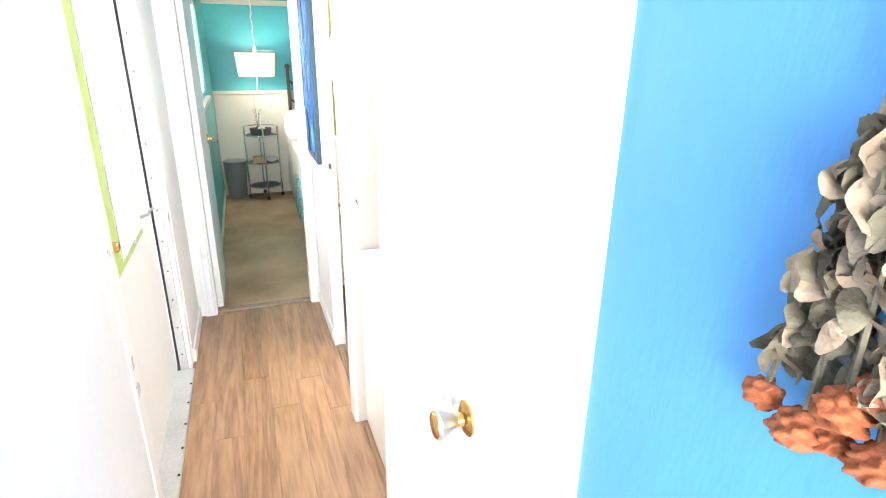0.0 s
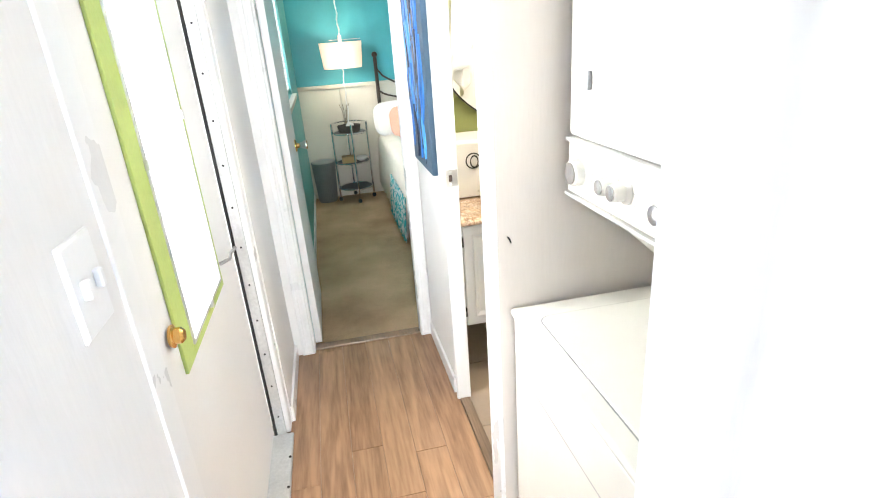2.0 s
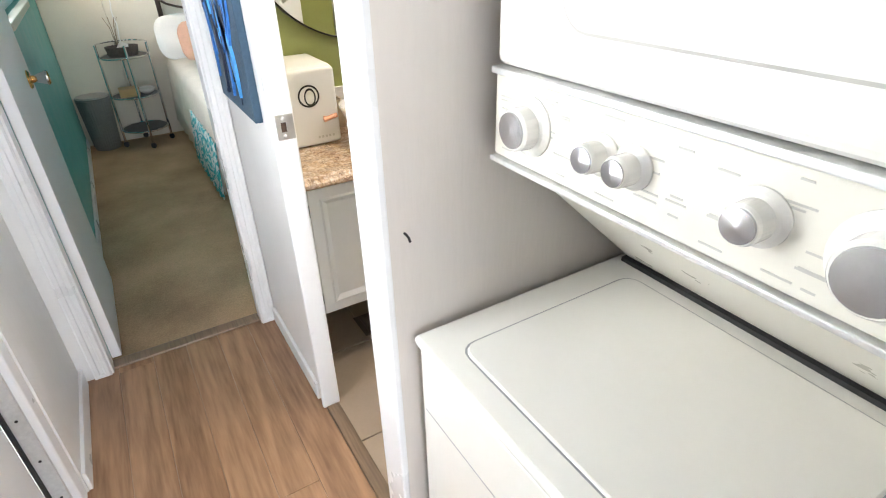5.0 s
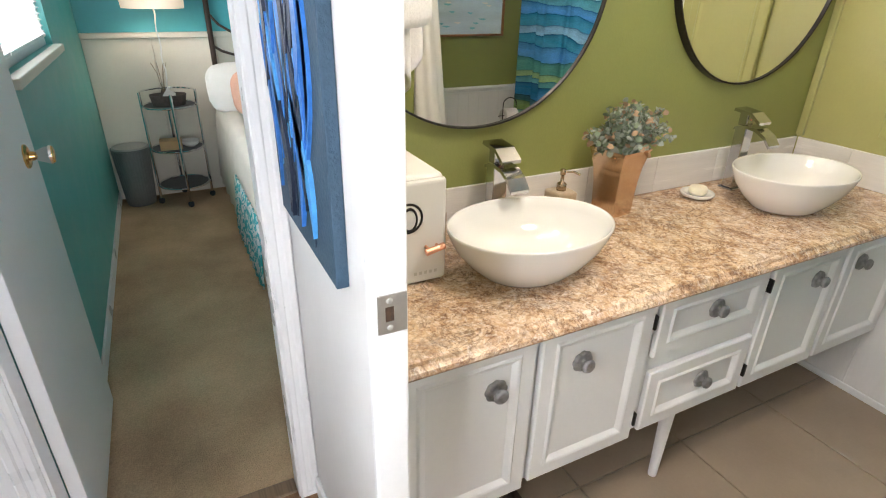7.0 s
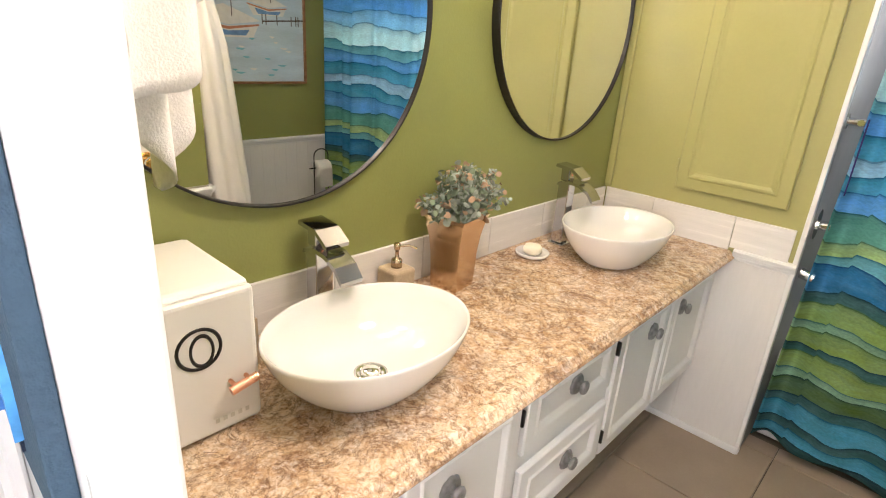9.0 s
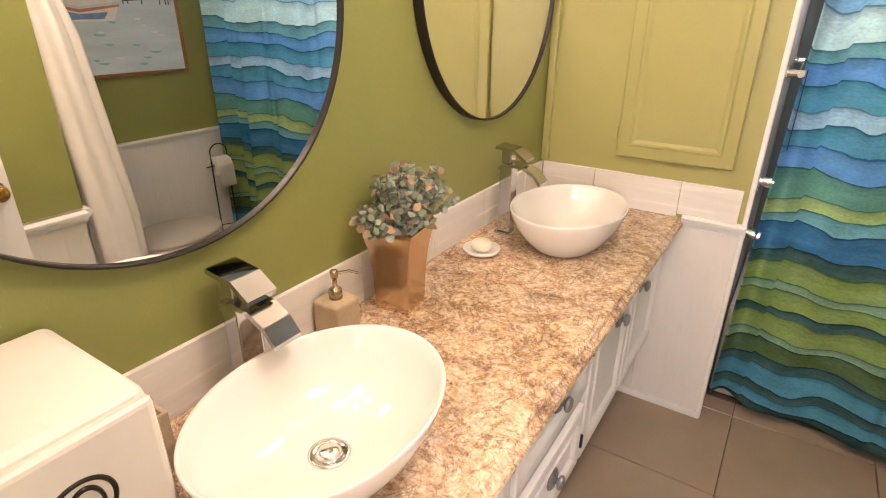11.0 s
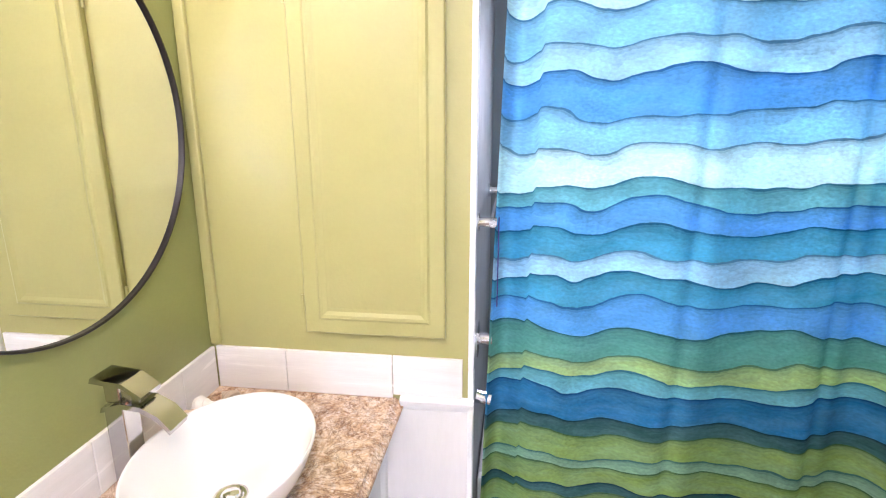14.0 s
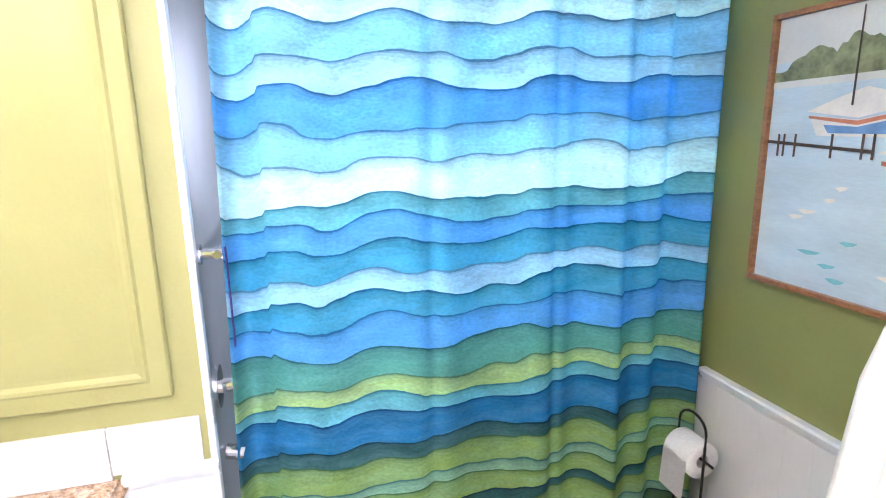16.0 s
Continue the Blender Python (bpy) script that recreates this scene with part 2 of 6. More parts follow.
COPPER = material("copper_handle", (0.80, 0.42, 0.28), 0.28, metal=1, vary=0.04, bump=0)
BLACKMETAL = material("black_metal", (0.018, 0.016, 0.015), 0.35, metal=0.4, vary=0.1, bump=0.02)
GREENTRIM = material("lime_green_paint", (0.45, 0.56, 0.16), 0.45, vary=0.06, grain=0.04, bump=0.1)
ENAMEL = material("appliance_white_enamel", (0.80, 0.78, 0.72), 0.22, vary=0.02, grain=0.005, bump=0.0, coat=0.2)
PANELCREAM = material("control_panel_cream", (0.74, 0.71, 0.62), 0.3, vary=0.03, grain=0.01, bump=0)
# darker cream that paints in the shadow line round the dryer door
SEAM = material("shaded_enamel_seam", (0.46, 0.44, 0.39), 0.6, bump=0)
GREYTRIM = material("grey_plastic", (0.30, 0.30, 0.30), 0.45)
BLACKGAP = material("black_rubber", (0.02, 0.02, 0.02), 0.7)
PRINT = material("grey_print", (0.54, 0.52, 0.47), 0.6, bump=0)
TOWEL = material("white_terry_towel", (0.84, 0.82, 0.79), 0.95, vary=0.04, grain=0.05, gscale=260, bump=0.25, bscale=420, spec=0.1)
SHOWERWALL = material("grey_shower_panel", (0.24, 0.235, 0.23), 0.4, vary=0.04)
BRONZE = material("bronze_mirror_glaze", (0.70, 0.53, 0.38), 0.20, metal=1.0, vary=0.16, scale=11, grain=0.03, gscale=40, bump=0.10, bscale=16, stretch=(1, 1, 0.35))
STONEBEIGE = material("beige_stone_resin", (0.50, 0.40, 0.28), 0.45, vary=0.10, scale=25, grain=0.08, bump=0.12)
SOAP = material("cream_soap", (0.82, 0.76, 0.62), 0.4)
APPWHITE = material("matte_white_case", (0.74, 0.72, 0.69), 0.42, vary=0.02, grain=0.005, bump=0.02)
LEAFG = material("sage_leaf", (0.15, 0.20, 0.13), 0.6, vary=0.3, scale=30, grain=0.1, bump=0.05)
LEAFB = material("blue_grey_leaf", (0.29, 0.33, 0.29), 0.6, vary=0.25, scale=30, grain=0.1, bump=0.05)
LEAFP = material("dusty_peach_leaf", (0.38, 0.25, 0.16), 0.6, vary=0.25, scale=30, grain=0.1, bump=0.05)
CLEAR = material("clear_glass", (0.95, 0.97, 0.97), 0.03, vary=0, grain=0, bump=0, trans=1.0)
FROSTED = material("frosted_glass", (0.97, 0.98, 0.98), 0.75, vary=0, grain=0, bump=0, trans=1.0)
MIRROR = plain_mirror("mirror_silvering")
BLINDWHITE = material("white_blind_slat", (0.82, 0.82, 0.80), 0.5)
GLOW = material("white_sky_glow", (0.9, 0.9, 0.9), 0.9, emit=(0.95, 0.98, 1.0), strength=3.0, bump=0)
SHADE = material("lamp_shade_linen", (0.78, 0.70, 0.58), 0.9, vary=0.05, grain=0.08, gscale=200, emit=(1.0, 0.72, 0.48), strength=0.55, bump=0.2, bscale=300)
BULB = material("warm_bulb_glass", (0.9, 0.9, 0.85), 0.3, emit=(1.0, 0.80, 0.55), strength=12.0, bump=0)
CANVASSIDE = material("slate_blue_canvas", (0.035, 0.075, 0.12), 0.75, vary=0.12, grain=0.06, bump=0.3)
PBLUE = material("cobalt_blue_paint", (0.03, 0.17, 0.52), 0.5, vary=0.4, scale=14, grain=0.1, bump=0.4, bscale=50)
PBLUE2 = material("azure_paint", (0.07, 0.32, 0.68), 0.5, vary=0.3, scale=14, grain=0.1, bump=0.4, bscale=50)
PDARK = material("ink_blue_paint", (0.012, 0.022, 0.05), 0.5, vary=0.3, scale=20, bump=0.3)
PPALE = material("pale_blue_paint", (0.42, 0.62, 0.74), 0.55, vary=0.2, scale=12, bump=0.3)
TINGREY = material("galvanised_tin", (0.24, 0.25, 0.25), 0.4, metal=0.7, vary=0.08, grain=0.05)
SHELFBLACK = material("dark_shelf", (0.03, 0.03, 0.035), 0.4)
IRON = material("bronze_iron", (0.07, 0.05, 0.04), 0.45, metal=0.5)
BEDCREAM = material("cream_bedspread", (0.72, 0.66, 0.58), 0.9, vary=0.06, grain=0.08, gscale=180, bump=0.4)
BEDTEAL = damask_material("teal_damask_cloth", (0.06, 0.42, 0.46), (0.66, 0.72, 0.70))
PEACH = material("peach_pillow_cloth", (0.72, 0.42, 0.30), 0.9, vary=0.08, grain=0.06, bump=0.3)
ROSE = material("dried_rose_rust", (0.36, 0.10, 0.035), 0.8, vary=0.3, scale=40, grain=0.1, bump=0.4)
DRYLEAF = material("dried_leaf_grey_green", (0.15, 0.13, 0.085), 0.85, vary=0.3, scale=30, grain=0.12, bump=0.4)
DRYPALE = material("dried_leaf_pale", (0.30, 0.23, 0.16), 0.85, vary=0.25, scale=30, grain=0.12, bump=0.4)
PAPER = material("paper_white", (0.78, 0.76, 0.72), 0.8, vary=0.04)
TISSUE = material("toilet_paper", (0.84, 0.82, 0.80), 0.95, vary=0.02, grain=0.05, bump=0.3)
TOILETBONE = material("bone_toilet_china", (0.70, 0.62, 0.52), 0.14, vary=0.02, bump=0, coat=0.4)
SEATGREY = material("light_grey_toilet_seat", (0.56, 0.50, 0.44), 0.45, vary=0.02, bump=0)
GREYPATINA = material("pewter_knob", (0.30, 0.30, 0.31), 0.38, metal=0.6, vary=0.25, scale=60, grain=0.1, bump=0.2)
TAN = material("tan_card", (0.52, 0.36, 0.18), 0.7, vary=0.1)
WICKER = material("dark_wicker", (0.10, 0.08, 0.07), 0.8, vary=0.3, scale=60, grain=0.2, bump=0.8)
PURPLE = material("purple_cloth", (0.06, 0.04, 0.22), 0.9)
VENTBROWN = material("brown_vent_metal", (0.10, 0.07, 0.05), 0.5)
WATERP = material("painted_water", (0.55, 0.66, 0.72), 0.6, vary=0.12, scale=7, grain=0.05, bump=0.15, stretch=(0.5, 1, 2.5))
SKYP = material("painted_sky", (0.66, 0.66, 0.62), 0.6, vary=0.08, scale=8, bump=0.15)
TREEP = material("painted_trees", (0.22, 0.25, 0.13), 0.6, vary=0.5, scale=26, grain=0.2, bump=0.2)
HULLW = material("painted_white_hull", (0.80, 0.76, 0.70), 0.6, vary=0.1, scale=20, bump=0.15)
HULLB = material("painted_blue_hull", (0.16, 0.30, 0.55), 0.6, vary=0.3, scale=20, bump=0.15)
HULLR = material("painted_coral_line", (0.60, 0.22, 0.12), 0.6, vary=0.2, scale=20, bump=0.15)
WAVEP = material("painted_turquoise_wave", (0.20, 0.50, 0.56), 0.6, vary=0.2, scale=20, bump=0.15)

# ---- mesh helpers ----


def part(name, bm, mat, parent=None, label=""):
    me = bpy.data.meshes.new(name)
    bm.to_mesh(me)
    bm.free()
    if mat:
        me.materials.append(mat)
    ob = new(name, me)
    if parent:
        ob.parent = parent
        ob.matrix_parent_inverse = Matrix.Translation(-parent.location) if parent.type == 'EMPTY' else Matrix.Identity(4)
    if label:
        ob["label"] = label
    return ob


def smooth(ob, on=True):
    for p in ob.data.polygons:
        p.use_smooth = on
    return ob


def thing(name, x, y, z, label, category, group="", kind=""):
    ob = new(name)
    ob.empty_display_size = 0.05
    ob.location = (x, y, z)
    return tagged(ob, label, category, group, kind)


def box(x0, y0, z0, x1, y1, z1, bevel=0.0, seg=2, bm=None):
    own = bmesh.new()
    bmesh.ops.create_cube(own, size=1.0, matrix=Matrix.Translation(((x0 + x1) / 2, (y0 + y1) / 2, (z0 + z1) / 2)) @ Matrix.Diagonal((abs(x1 - x0), abs(y1 - y0), abs(z1 - z0), 1)))
    if bevel:
        bmesh.ops.bevel(own, geom=own.edges[:], offset=bevel, segments=seg, affect='EDGES', profile=0.5)
    return merge(bm, own)


def merge(bm, own, m=None):
    if m is not None:
        own.transform(m)
    if bm is None:
        return own
    me = bpy.data.meshes.new("tmp")
    own.to_mesh(me)
    own.free()
    bm.from_mesh(me)
    bpy.data.meshes.remove(me)
    return bm


def rod(a, b, r, sides=12, r2=None, bm=None):
    own = bmesh.new()
    a, b = Vector(a), Vector(b)
    d = b - a
    bmesh.ops.create_cone(own, cap_ends=True, segments=sides, radius1=r, radius2=r if r2 is None else r2, depth=d.length, matrix=Matrix.Translation((a + b) / 2) @ d.to_track_quat('Z', 'Y').to_matrix().to_4x4())
    return merge(bm, own)


def tube(points, r, sides=8, bm=None):
    own = bmesh.new()
    pts = [Vector(p) for p in points]
    rings = []
    for i, p in enumerate(pts):
        d = (pts[min(i + 1, len(pts) - 1)] - pts[max(i - 1, 0)]).normalized()
        q = d.to_track_quat('Z', 'Y')
        rings.append([own.verts.new(p + q @ Vector((r * math.cos(k * math.tau / sides), r * math.sin(k * math.tau / sides), 0))) for k in range(sides)])
    for r0, r1 in zip(rings, rings[1:]):
        for k in range(sides):
            own.faces.new((r0[k], r0[(k + 1) % sides], r1[(k + 1) % sides], r1[k]))
    own.faces.new(rings[0][::-1]), own.faces.new(rings[-1])
    return merge(bm, own)


def lathe(profile, m=None, sides=32, sx=1.0, sy=1.0, bm=None, caps=True):
    """Turned shape from (radius, height) pairs."""
    own = bmesh.new()
    rings = [[own.verts.new((r * sx * math.cos(k * math.tau / sides), r * sy * math.sin(k * math.tau / sides), h)) for k in range(sides)] for r, h in profile]
    for r0, r1 in zip(rings, rings[1:]):
        for k in range(sides):
            own.faces.new((r0[k], r0[(k + 1) % sides], r1[(k + 1) % sides], r1[k]))
    if caps:
        if profile[0][0] > 1e-4:
            own.faces.new(rings[0][::-1])
        if profile[-1][0] > 1e-4:
            own.faces.new(rings[-1])
    return merge(bm, own, m)


def torus(R, r, m=None, seg=48, sides=8, bm=None):
    own = bmesh.new()
    rings = [[own.verts.new(((R + r * math.cos(b)) * math.cos(a), (R + r * math.cos(b)) * math.sin(a), r * math.sin(b))) for b in (j * math.tau / sides for j in range(sides))] for a in (i * math.tau / seg for i in range(seg))]
    for i in range(seg):
        for j in range(sides):
            own.faces.new((rings[i][j], rings[(i + 1) % seg][j], rings[(i + 1) % seg][(j + 1) % sides], rings[i][(j + 1) % sides]))
    return merge(bm, own, m)


def prism(outline, depth, m=None, bm=None):
    """A flat outline of (x, y) pairs pulled up by depth along z."""
    own = bmesh.new()
    low = [own.verts.new((x, y, 0)) for x, y in outline]
    top = [own.verts.new((x, y, depth)) for x, y in outline]
    own.faces.new(low[::-1]), own.faces.new(top)
    n = len(outline)
    for k in range(n):
        own.faces.new((low[k], low[(k + 1) % n], top[(k + 1) % n], top[k]))
    return merge(bm, own, m)


def structure(name, bm, mat, label, category):
    return tagged(part(name, bm, mat), label, category, kind="structure")


ON_X = Matrix(((0, 0, 1, 0), (1, 0, 0, 0), (0, 1, 0, 0), (0, 0, 0, 1)))   # local (u, v, w) to (w, u, v): plates that face +x
ON_Y = Matrix(((1, 0, 0, 0), (0, 0, -1, 0), (0, 1, 0, 0), (0, 0, 0, 1)))  # local (u, v, w) to (u, -w, v): plates that face -y


def facing(way, at):
    """Plates drawn as (u, v, w): v up, w out of the wall that faces that way."""
    if way == '-y':
        return Matrix(((1, 0, 0, 0), (0, 0, -1, at), (0, 1, 0, 0), (0, 0, 0, 1)))
    if way == '+y':
        return Matrix(((-1, 0, 0, 0), (0, 0, 1, at), (0, 1, 0, 0), (0, 0, 0, 1)))
    if way == '-x':
        return Matrix(((0, 0, -1, at), (-1, 0, 0, 0), (0, 1, 0, 0), (0, 0, 0, 1)))
    return Matrix(((0, 0, 1, at), (1, 0, 0, 0), (0, 1, 0, 0), (0, 0, 0, 1)))


def panel(u0, v0, u1, v1, steps, thick, m, bm=None):
    """A plate with stepped mouldings: steps of (inset, height) from its rim to its field."""
    own = bmesh.new()

    def ring(i, w):
        return [own.verts.new(c) for c in ((u0 + i, v0 + i, w), (u1 - i, v0 + i, w), (u1 - i, v1 - i, w), (u0 + i, v1 - i, w))]
    rings = [ring(0, -thick)] + [ring(i, w) for i, w in steps]
    own.faces.new(rings[0][::-1])
    for a, b in zip(rings, rings[1:]):
        for k in range(4):
            own.faces.new((a[k], a[(k + 1) % 4], b[(k + 1) % 4], b[k]))
    own.faces.new(rings[-1])
    return merge(bm, own, m)


def slab(name, x0, y0, z0, x1, y1, z1, mat, label, category, bevel=0.0):
    return structure(name, box(x0, y0, z0, x1, y1, z1, bevel), mat, label, category)


def wall_with_hole(name, axis, at, thick, a0, a1, z1, holes, mat, label):
    """A wall in the plane axis = at .. at + thick, from a0 to a1, with holes of (b0, b1, zlow, zhigh)."""
    bm = bmesh.new()

    def piece(p0, p1, q0, q1):
        if p1 - p0 > 1e-4 and q1 - q0 > 1e-4:
            if axis == 'x':
                box(at, p0, q0, at + thick, p1, q1, bm=bm)
            else:
                box(p0, at, q0, p1, at + thick, q1, bm=bm)
    cur = a0
    for b0, b1, lo, hi in holes:
        piece(cur, b0, 0, z1)
        piece(b0, b1, 0, lo)
        piece(b0, b1, hi, z1)
        cur = b1
    piece(cur, a1, 0, z1)
    return structure(name, bm, mat, label, "wall")


H = 2.25          # ceiling
XL, XR = -0.43, 0.30   # hall walls
XE = 2.345        # face of the linen cabinet at the vanity's end
YM = 3.575        # mirror wall
YB = 1.38         # wall behind the toilet

# ---- floors and ceiling ----
slab("floor_base", -3.0, -2.5, -0.12, 3.4, 7.0, -0.014, GROUT, "dark subfloor under the boards and tiles", "floor")
slab("floor_bedroom", -0.6, 3.575, -0.014, 3.4, 6.75, 0.004, CARPET, "worn beige cut-pile carpet with faint stains", "carpet")
slab("floor_living", -3.0, -2.5, -0.014, 3.4, -0.9, 0.0, LAMINATE, "oak laminate floor of the living room", "floor")
slab("ceiling", -3.0, -2.5, H, 3.4, 7.0, H + 0.1, CEIL, "plain white ceiling panels", "ceiling")

# ---- hall walls ----
wall_with_hole("wall_hall_left", 'x', XL - 0.10, 0.10, -0.2, 3.50, H, [(1.82, 2.985, 0, 2.03)], WALLWHITE, "white painted panel wall with an entrance door")
wall_with_hole("wall_hall_right_near", 'x', 0.275, 0.10, 0.662, 1.44, H, [(0.70, 1.08, 0, 2.03)], WALLWHITE, "white painted panel wall with a narrow closet door")
slab("wall_blue", 0.275, -0.9, 0, 0.375, 0.662, H, BLUEWALL, "sky blue painted wall with dried roses", "wall")
slab("wall_closet_near", 0.375, 1.36, 0, 1.13, 1.44, H, CREAMWALL, "cream panel side wall of the laundry closet", "wall")
slab("wall_closet_far", 0.284, 2.225, 0, 1.19, 2.30, H, CREAMWALL, "cream panel wall beside the stacked laundry", "wall")
slab("wall_closet_back", 1.13, 1.30, 0, 1.19, 2.225, H, CREAMWALL, "cream panel back wall of the laundry closet", "wall")
slab("wall_hall_right_far", XR, 2.93, 0, 0.337, 3.53, H, WALLWHITE, "white painted wall between bathroom and bedroom doors", "wall")
structure("lintel_bath_door", box(XR, 2.319, 2.03, 0.337, 2.93, H), WALLWHITE, "white wall above the bathroom door", "wall")
wall_with_hole("wall_bedroom_door", 'y', 3.53, 0.065, -0.55, 0.365, H, [(-0.347, 0.255, 0, 2.03)], WALLWHITE, "white partition wall with the bedroom doorway")

# ---- bathroom walls ----
slab("wall_mirror", 0.337, YM, 0, 3.4, YM + 0.06, H, OLIVE, "olive green wall behind the vanity", "wall")
slab("wall_bath_left", 0.337, 2.931, 0, 0.344, YM, H, OLIVE, "olive green wall beside the vanity", "wall")
slab("wall_bath_near", 0.345, 2.30, 0.82, 1.194, 2.306, H, OLIVE, "olive green wall above white wainscot", "wall")
slab("wall_bath_corner", 1.19, YB, 0.82, 1.196, 2.30, H, OLIVE, "olive green side wall of the toilet niche", "wall")
slab("wall_toilet", 1.15, YB - 0.08, 0, 3.4, YB, H, OLIVE, "olive green wall behind the toilet", "wall")
slab("wall_linen_cabinet", XE, 2.842, 0, 3.3, YM, H, OLIVECAB, "olive green built-in linen cabinet front", "wall")
slab("wall_shower_side", XE + 0.02, 2.83, 0, 3.3, 2.842, H, SHOWERWALL, "grey shower wall panel", "wall")
# the opening and window here are unseen, added to backlight the curtain
wall_with_hole("wall_shower_back", 'x', 3.22, 0.08, YB, 2.83, H, [(1.65, 2.55, 1.30, 1.92)], SHOWERWALL, "grey shower back wall panel with an added unseen window")
sw_win = thing("window_shower_unseen", 3.26, 2.1, 1.3, "unseen window added above the bathtub to backlight the curtain", "window", kind="structure")
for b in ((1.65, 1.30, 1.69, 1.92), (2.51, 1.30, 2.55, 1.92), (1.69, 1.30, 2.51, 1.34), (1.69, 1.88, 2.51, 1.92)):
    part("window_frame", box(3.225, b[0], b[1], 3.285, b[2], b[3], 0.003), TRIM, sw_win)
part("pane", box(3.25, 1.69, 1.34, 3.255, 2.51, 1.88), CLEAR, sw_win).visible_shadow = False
slab("trim_cabinet_corner", XE - 0.012, 2.826, 0, XE + 0.022, 2.842, H, TRIM, "white corner trim beside the shower", "trim", 0.004)
slab("trim_cabinet_inner", XE - 0.018, 3.545, 0.935, XE - 0.001, YM - 0.002, H, OLIVECAB, "olive green corner bead", "trim", 0.004)

# ---- bedroom shell, and unseen living room shell added for its window light ----
wall_with_hole("wall_bedroom_left", 'x', -0.45, 0.115, 3.595, 6.75, H, [(4.40, 5.48, 1.17, 1.95)], TEAL, "teal green painted bedroom wall with a window")
slab("wall_bedroom_far", -0.335, 6.64, 0, 3.4, 6.75, H, TEALTOP, "turquoise bedroom wall above cream wainscot", "wall")
slab("wall_bedroom_right", 3.3, YM + 0.06, 0, 3.4, 6.64, H, TEALTOP, "turquoise bedroom side wall", "wall")
slab("wall_bedroom_near", 0.365, YM + 0.061, 0, 3.3, YM + 0.07, H, TEALTOP, "turquoise bedroom wall backing the bathroom", "wall")
slab("trim_bedroom_crown", -0.333, 6.60, 1.98, 3.3, 6.638, 2.03, CREAM, "cream wooden picture rail", "trim", 0.006)
wall_with_hole("wall_living_back", 'y', -2.5, 0.1, -3.0, 3.4, H, [(-1.9, 0.7, 0.8, 2.1)], WALLWHITE, "unseen white living room wall with an added wide window")
wall_with_hole("wall_living_left", 'x', -2.6, 0.1, -2.4, -0.2, H, [(-1.8, -0.1, 0.8, 2.0)], WALLWHITE, "unseen white living room wall with an added side window")
slab("wall_living_front", -2.6, -0.2, 0, XL - 0.10, -0.1, H, WALLWHITE, "white living room partition", "wall")
slab("wall_living_right", 0.375, -0.98, 0, 3.4, -0.9, H, WALLWHITE, "white living room partition", "wall")
slab("wall_living_end", 3.3, -2.4, 0, 3.4, -0.98, H, WALLWHITE, "white living room end wall", "wall")


def casing(name, way, at, u0, u1, v1, w=0.058, t=0.016, foot=0.0):
    """Moulded trim round a doorway."""
    m = facing(way, at)
    bm = bmesh.new()
    step = [(0.0, t * 0.55), (0.006, t), (w * 0.32, t), (w * 0.40, t * 0.7)]
    for a, b in ((u0 - w, u0), (u1, u1 + w)):
        panel(a, foot, b, v1 + w, step, 0.0, m, bm)
    panel(u0 + 0.001, v1, u1 - 0.001, v1 + w, step, 0.0, m, bm)
    return structure(name, bm, TRIM, "white moulded wooden door casing", "door trim")


casing("trim_bedroom_door", '-y', 3.529, -0.337, 0.240, 2.03)
casing("trim_closet_door", '-x', 0.274, -1.08, -0.70, 2.03, 0.034, 0.012)
structure("jamb_bedroom_left", box(-0.348, 3.526, 0, -0.330, 3.60, 2.03, 0.002), TRIM, "white door jamb lining", "door jamb")
structure("jamb_bedroom_right", box(0.236, 3.526, 0, 0.256, 3.60, 2.03, 0.002), TRIM, "white door jamb lining", "door jamb")
structure("jamb_bath_far", box(XR - 0.010, 2.916, 0, 0.352, 2.934, 2.03, 0.005), TRIM, "white door jamb with a strike plate", "door jamb")
structure("jamb_bath_near", box(0.268, 2.221, 0, 0.284, 2.315, H - 0.001, 0.004), TRIM, "white end of the closet partition", "door jamb")
structure("jamb_laundry_near", prism([(0.222, 1.405), (0.274, 1.405), (0.31, 1.4405), (0.31, 1.505), (0.262, 1.505), (0.222, 1.452)], H - 0.001), TRIM, "white laundry closet corner trim", "door jamb")
for nm, b in (("baseboard_left", (XL, 2.988, 0, XL + 0.012, 3.512, 0.075)), ("baseboard_right", (XR - 0.012, 2.97, 0, XR, 3.512, 0.075)), ("baseboard_bedroom", (-0.334, 4.27, 0.004, -0.322, 6.62, 0.07)), ("baseboard_left_near", (XL, -0.2, 0, XL + 0.012, 1.74, 0.075))):
    structure(nm, box(*b, 0.003), TRIM, "low white painted baseboard", "baseboard")
structure("threshold_bedroom", box(-0.329, 3.545, 0, 0.235, 3.60, 0.012, 0.005), THRESH, "narrow worn wooden threshold strip", "threshold")
structure("threshold_bath", box(0.30, 2.318, 0, 0.345, 2.914, 0.009, 0.004), THRESH, "narrow wooden threshold strip", "threshold")

# ---- entrance door ----


